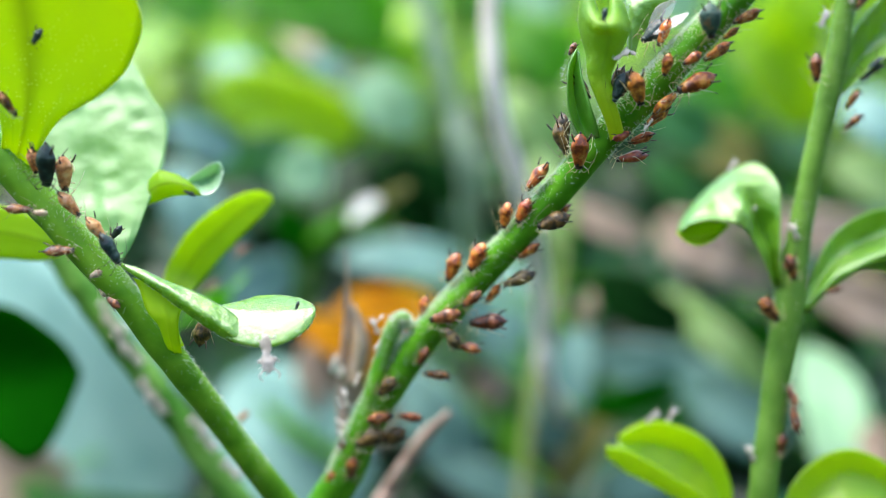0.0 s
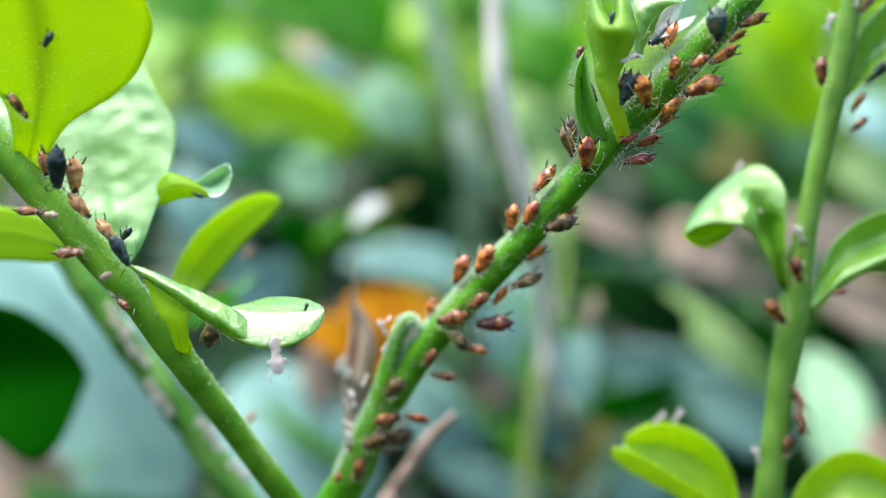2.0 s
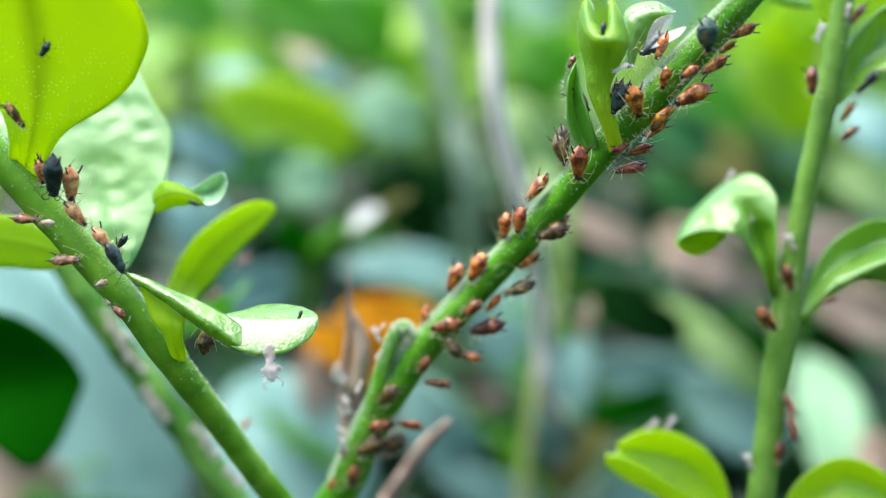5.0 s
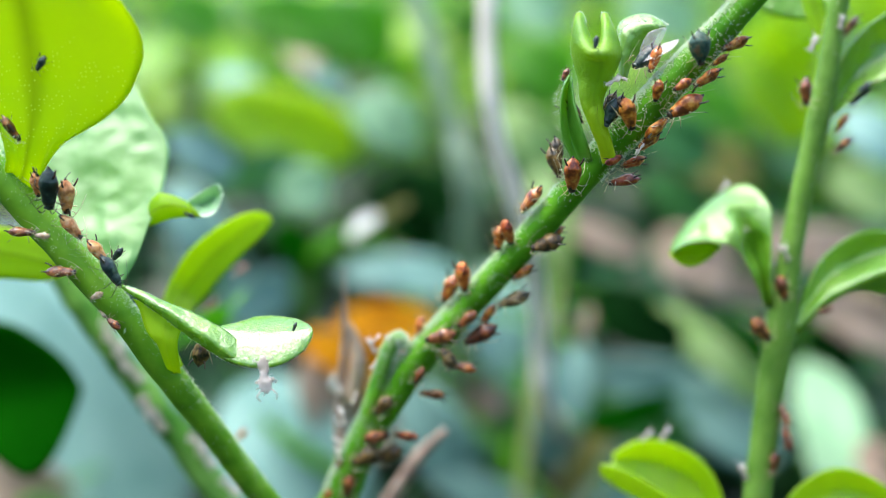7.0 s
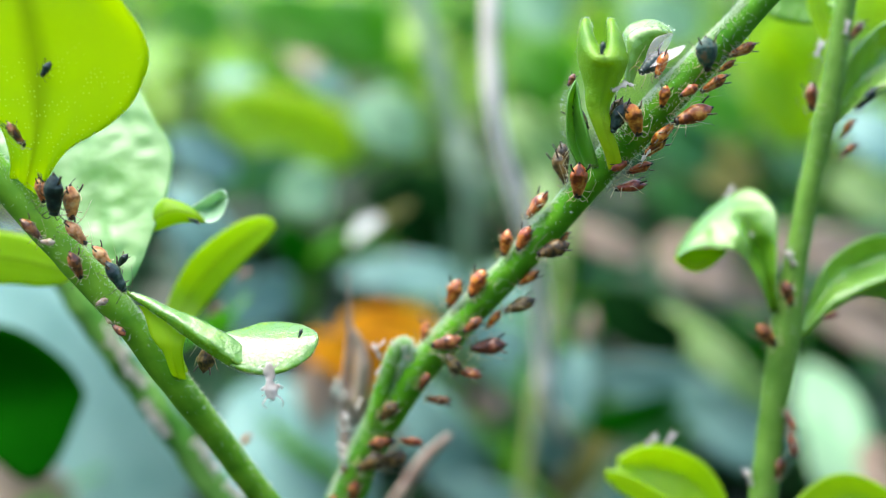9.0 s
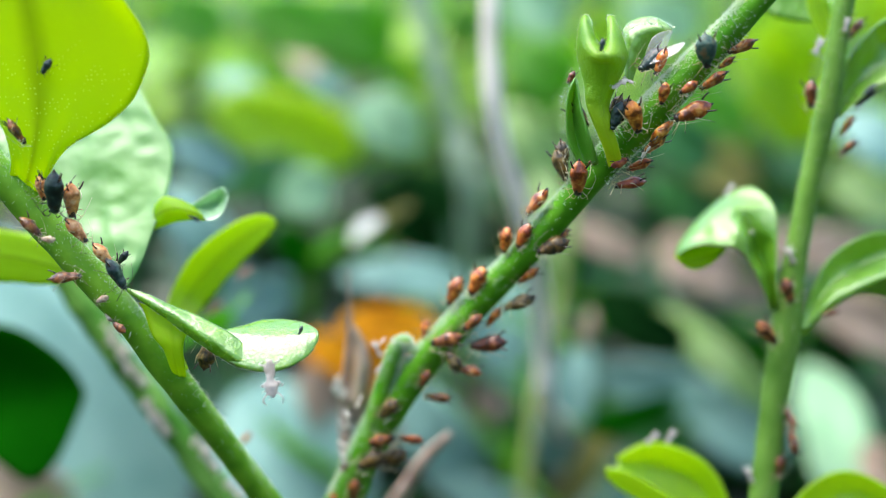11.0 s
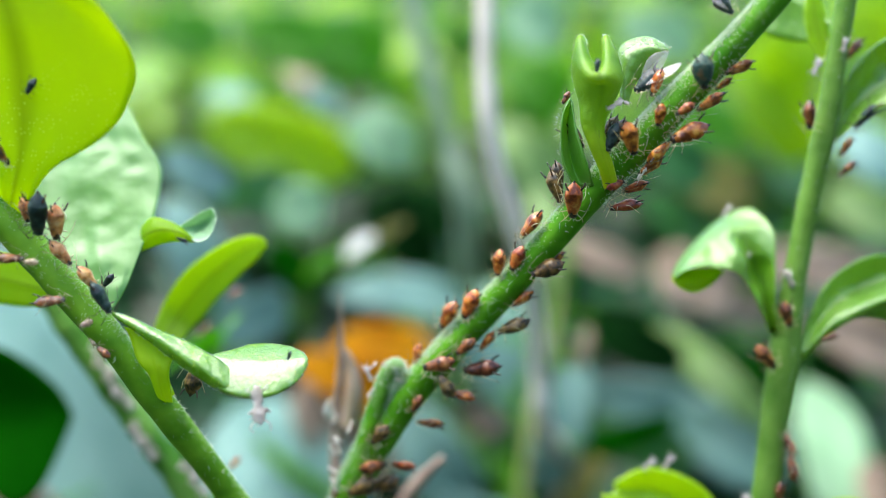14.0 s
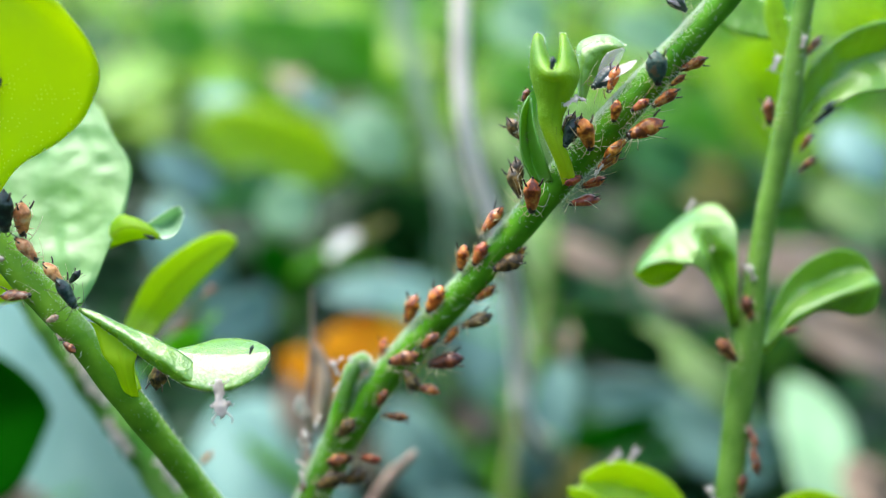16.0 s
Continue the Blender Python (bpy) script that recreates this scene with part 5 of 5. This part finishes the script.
# on leaves
aphid("black", "f", (-23.31, 48.47, 94.78), (-22.71, 48.59, 95.6), NEAR, "small dark aphid on a lime leaf's midrib")
aphid("brown", "f", (-24.63, 47.81, 90.79), (-25.36, 47.76, 92.27), LFT_OUT)
aphid("olive", "f", (-14.53, 46.7, 78.74), (-14.88, 45.81, 77), NEAR, "dark brown aphid hanging under a leaf")
aphid("black", "f", (-16.69, 51.74, 85.15), (-15.95, 51.66, 84.9), LOW)
aphid("black", "f", (-8.62, 44.61, 79.97), (-8.42, 44.78, 80.47), TOP)
aphid("black", "f", (9.12, 48.95, 95.98), (9.22, 49.15, 96.7), NEAR)
aphid("brown", "f", (7.75, 52.23, 93.69), (8.18, 52.48, 94.42), NEAR)
# on the upright shoot
aphid("brown", "r", (22.83, 51.68, 76), (21.48, 51.95, 77.58))
aphid("brown", "r", (23.92, 52.61, 78.65), (23.34, 52.92, 80.37))
aphid("brown", "r", (26.14, 52.54, 77.66), (27.24, 52.68, 78.03), LOW)
aphid("brown", "r", (25.03, 56.24, 91.45), (24.84, 56.6, 93.31), UPS)
aphid("black", "r", (28.09, 56.56, 91.56), (29.57, 56.8, 93.05), LOW)
aphid("brown", "r", (27.29, 56.18, 89.68), (27.93, 56.33, 90.9), DNS)
aphid("brown", "r", (27.14, 55.72, 88.36), (28.17, 55.79, 89.37), DNS)
aphid("brown", "r", (23.86, 50.94, 71.47), (24.38, 50.16, 70.05), DNS)
aphid("brown", "r", (24.07, 50.27, 70.34), (24.28, 49.36, 68.56), DNS)
aphid("brown", "r", (23.31, 49.32, 66.84), (23.44, 49.62, 68.48), DNS)
aphid("brown", "r", (27.49, 57.82, 95.96), (28.49, 58.25, 97.19), DNS)


creep = aphid("olive", "f", (9.12, 51.88, 91.08), (7.9, 52.36, 92.46), LFT_OUT, "greyish aphid creeping round a narrow leaf")
aphid("brown", "b", (-17.05, 63.77, 76.19), (-15.84, 64.05, 76.98), TOP)
aphid("brown", "b", (-19.38, 62.78, 73.36), (-18.17, 63.09, 74.24), TOP)
aphid("amber", "b", (-15.55, 54.64, 66.14), (-14.69, 54.93, 66.95), TOP)


# ---- shed skins ----
def husk_model():
    """A crumpled empty skin with bent legs, a millimetre long."""
    ob = thing("shed_skin")
    bm = bmesh.new()
    lathe_into(bm, [(0.0, 0.05), (0.15, 0.12), (0.35, 0.15), (0.5, 0.10), (0.7, 0.17), (0.9, 0.12), (1.0, 0.03)], flat=0.6, rings=18, sides=12)
    for v in bm.verts:
        v.co += 0.07 * MM * noise.noise_vector(v.co * 7000)
    part("body", bm, HUSK, ob)
    for s in (-1, 1):
        for x0, x1, z1 in ((0.2, 0.05, -0.25), (0.6, 0.75, -0.3), (0.85, 1.2, -0.1)):
            bm = bmesh.new()
            limb_into(bm, [(x0, s * 0.08, 0), (x0 * 0.4 + x1 * 0.6, s * 0.26, 0.02), (x1, s * 0.2, z1)], [0.024, 0.017, 0.009], n=10)
            part("leg", bm, HUSK, ob)
    return ob


HUSK_MODEL = husk_model()
first_husk = []


def husk(head, tail, back, words="crumpled whitish aphid skin, shed and empty"):
    m = facing(head, tail, back)
    size = (Vector(tail) - Vector(head)).length
    ob = copy_thing(HUSK_MODEL, m) if first_husk else HUSK_MODEL
    first_husk.append(ob)
    ob.matrix_basis = m
    ob.scale = (size, size, size)
    return tagged(ob, words, "insect skin", "shed skins")


husk((-10.21, 43.18, 79.12), (-9.89, 42.21, 77.14), NEAR, "whitish shed aphid skin hanging from a leaf edge")
husk((-9.71, 43.47, 77.49), (-10.49, 43.38, 76.63), NEAR, "brownish shed aphid skin clinging to another")
husk((9.93, 49.18, 93.79), (10.85, 49.62, 94.26), UP + NEAR)
husk((10.7, 50.2, 94.31), (11.38, 50.09, 93.99), UP + NEAR)
husk((14.63, 52.16, 67.76), (15.54, 52.41, 68.46), NEAR)
husk((16.11, 52.16, 67.76), (16.77, 52.49, 68.7), NEAR)
husk((25.07, 57.16, 94.9), (25.6, 57.54, 95.98), NEAR)
husk((27, 57.4, 96.37), (27.23, 57.72, 97.3), NEAR)
husk((20.19, 57.35, 85), (20.76, 57.62, 85.77), NEAR)
husk((-26.86, 60.07, 72.62), (-25.17, 59.56, 71.15), NEAR)
husk((-25.87, 59.67, 71.47), (-24.78, 59.05, 69.68), NEAR)
husk((-24.96, 59.23, 70.19), (-23.74, 58.78, 68.91), NEAR)
husk((-23.92, 58.44, 67.93), (-22.77, 57.77, 66.01), NEAR)
husk((-22.97, 57.99, 66.65), (-22.02, 57.48, 65.18), NEAR)
husk((-20.08, 57.4, 64.95), (-18.59, 56.96, 63.67), NEAR)
husk((-19.26, 57.03, 63.88), (-17.91, 56.54, 62.48), NEAR)
husk((-17.46, 56.29, 61.75), (-15.96, 55.8, 60.35), NEAR)
husk((-27.09, 60.45, 73.69), (-26.34, 60, 72.41), NEAR)
husk((-4.48, 50.79, 76.3), (-4.02, 50.95, 76.74), UPS)
husk((-3.61, 50.68, 76.87), (-3.31, 50.55, 76.51), UPS)
husk((-5.68, 50.92, 72.42), (-6.08, 50.63, 71.6), UPS)
husk((-7.02, 52.82, 71.81), (-7.35, 52.61, 71.2), UPS)
husk((-7.38, 51.25, 70.34), (-6.98, 51.01, 69.66), UPS)
husk((-7.49, 50.4, 69.12), (-6.85, 50.27, 68.74), UPS)
husk((-6.85, 49.94, 67.81), (-7.25, 49.68, 67.06), UPS)
husk((-4.2, 50.74, 74.92), (-4.66, 50.54, 74.38), UPS)
husk((-6.58, 50.4, 70.03), (-6.9, 50.82, 71.23), UPS)
husk((-6.82, 49.54, 67.57), (-7.13, 49.88, 68.54), UPS)
husk((-4.39, 51.36, 75.17), (-4.86, 51.69, 76.13), UPS)
husk((-2.11, 50.83, 75.27), (-2.81, 50.93, 75.56), UPS)
husk((21.87, 49.84, 65.92), (21.39, 50.24, 67.05), UPS)
husk((24.26, 53.73, 81.06), (23.79, 54.12, 82.17), UPS)
husk((21.45, 55.58, 82.34), (21.85, 55.76, 82.87), NEAR)
husk((12.53, 49.36, 90.29), (11.98, 49.13, 89.64), DNS, "pale crumpled skin stuck under the stem")


def motions():
    """Aphids lift and swing their bodies about their heads."""
    def swing(ob, rows, back):
        head = ob.location / MM
        steps = []
        for t, (r, u, n) in rows:
            steps.append((t, facing(head, head + RIGHT * r + UP * u + NEAR * n, back)))
        walk(ob, steps)

    def lift(ob, rows, near, back):
        swing(ob, [(t, (math.cos(radians(a)), math.sin(radians(a)), near)) for t, a in rows], back)

    side = NEAR + UP * 0.3
    swing(swing_a, [(0, (-1, 0.04, 0.15)), (7, (-1, 0.04, 0.15)), (7.5, (-1, 0.07, 0.2)), (8, (-1, 0.1, 0.2)), (8.5, (-0.75, 0.4, 0.5)), (9, (-0.6, 0.75, 0.3)), (10.2, (-0.6, 0.7, 0.3)), (11.5, (-0.75, 0.6, 0.2)), (12, (-0.95, 0.3, 0.2)), (12.5, (-1, 0.12, 0.15)), (13, (-1, 0.05, 0.15)), (16, (-1, 0, 0.15))], UP + NEAR * 0.6)
    swing(swing_b, [(0, (-1, -0.05, 0.1)), (4, (-1, -0.05, 0.1)), (7, (-1, 0.02, 0.15)), (7.5, (-0.5, 0.3, 0.9)), (8, (-0.1, 0.3, 0.9)), (8.5, (0.0, 0.8, 0.7)), (9, (-0.25, 0.95, 0.35)), (10.2, (-0.7, 0.4, 0.6)), (11.5, (-1, -0.25, 0.15)), (12, (-1, -0.2, 0.15)), (13, (-1, -0.1, 0.15)), (13.5, (-1, -0.2, 0.15)), (14.5, (-1, -0.05, 0.1)), (16, (-1, -0.02, 0.1))], UP * 0.8 + NEAR * 0.5 + RIGHT * 0.3)
    lift(wag_b, [(0, 63), (4, 65), (6.5, 108), (7, 108), (7.5, 98), (8, 82), (8.5, 66), (9, 63), (14, 65), (14.5, 92), (15, 64), (16, 62)], 0.3, NEAR - RIGHT * 0.5)
    lift(wag_d, [(0, 62), (4, 62), (6.5, 82), (7, 96), (7.5, 97), (8, 93), (8.5, 78), (9, 64), (14, 65), (14.5, 74), (15, 95), (15.5, 96), (16, 60)], 0.3, NEAR - RIGHT * 0.5)
    lift(wag_a, [(0, 80), (6.5, 84), (8, 80), (14.5, 84), (16, 80)], 0.2, NEAR - RIGHT * 0.5)
    lift(wag_c, [(0, 70), (6.5, 64), (7.5, 64), (8, 65), (9, 70), (15, 62), (16, 70)], 0.2, NEAR - RIGHT * 0.5)
    lift(wag_f, [(0, 4), (4, 6), (6.5, 33), (7, 30), (7.5, 18), (8, 10), (9, 8), (14, 8), (14.5, 20), (15, 28), (15.5, 12), (16, 12)], 0.2, side)
    lift(wag_e, [(0, 21), (8, 20), (14.5, 22), (15, 18), (15.5, 12), (16, 24)], 0.2, side)
    lift(wag_g, [(0, 22), (4, 22), (6.5, 34), (7, 31), (7.5, 23), (8, 21), (14, 22), (15, 35), (15.5, 22), (16, 22)], 0.2, side)
    start = creep.matrix_basis.copy()
    begin = start.to_quaternion().to_matrix().to_4x4()
    h = creep.location.copy()
    walk(creep, [(t, Matrix.Translation(h + (RIGHT * dx + UP * dz) * MM) @ begin) for t, dx, dz in ((0, 0, 0), (14.0, 0, 0), (15.0, -0.4, 0.15), (15.5, -0.75, 0.15), (16.0, -1.05, 0.1))])


motions()
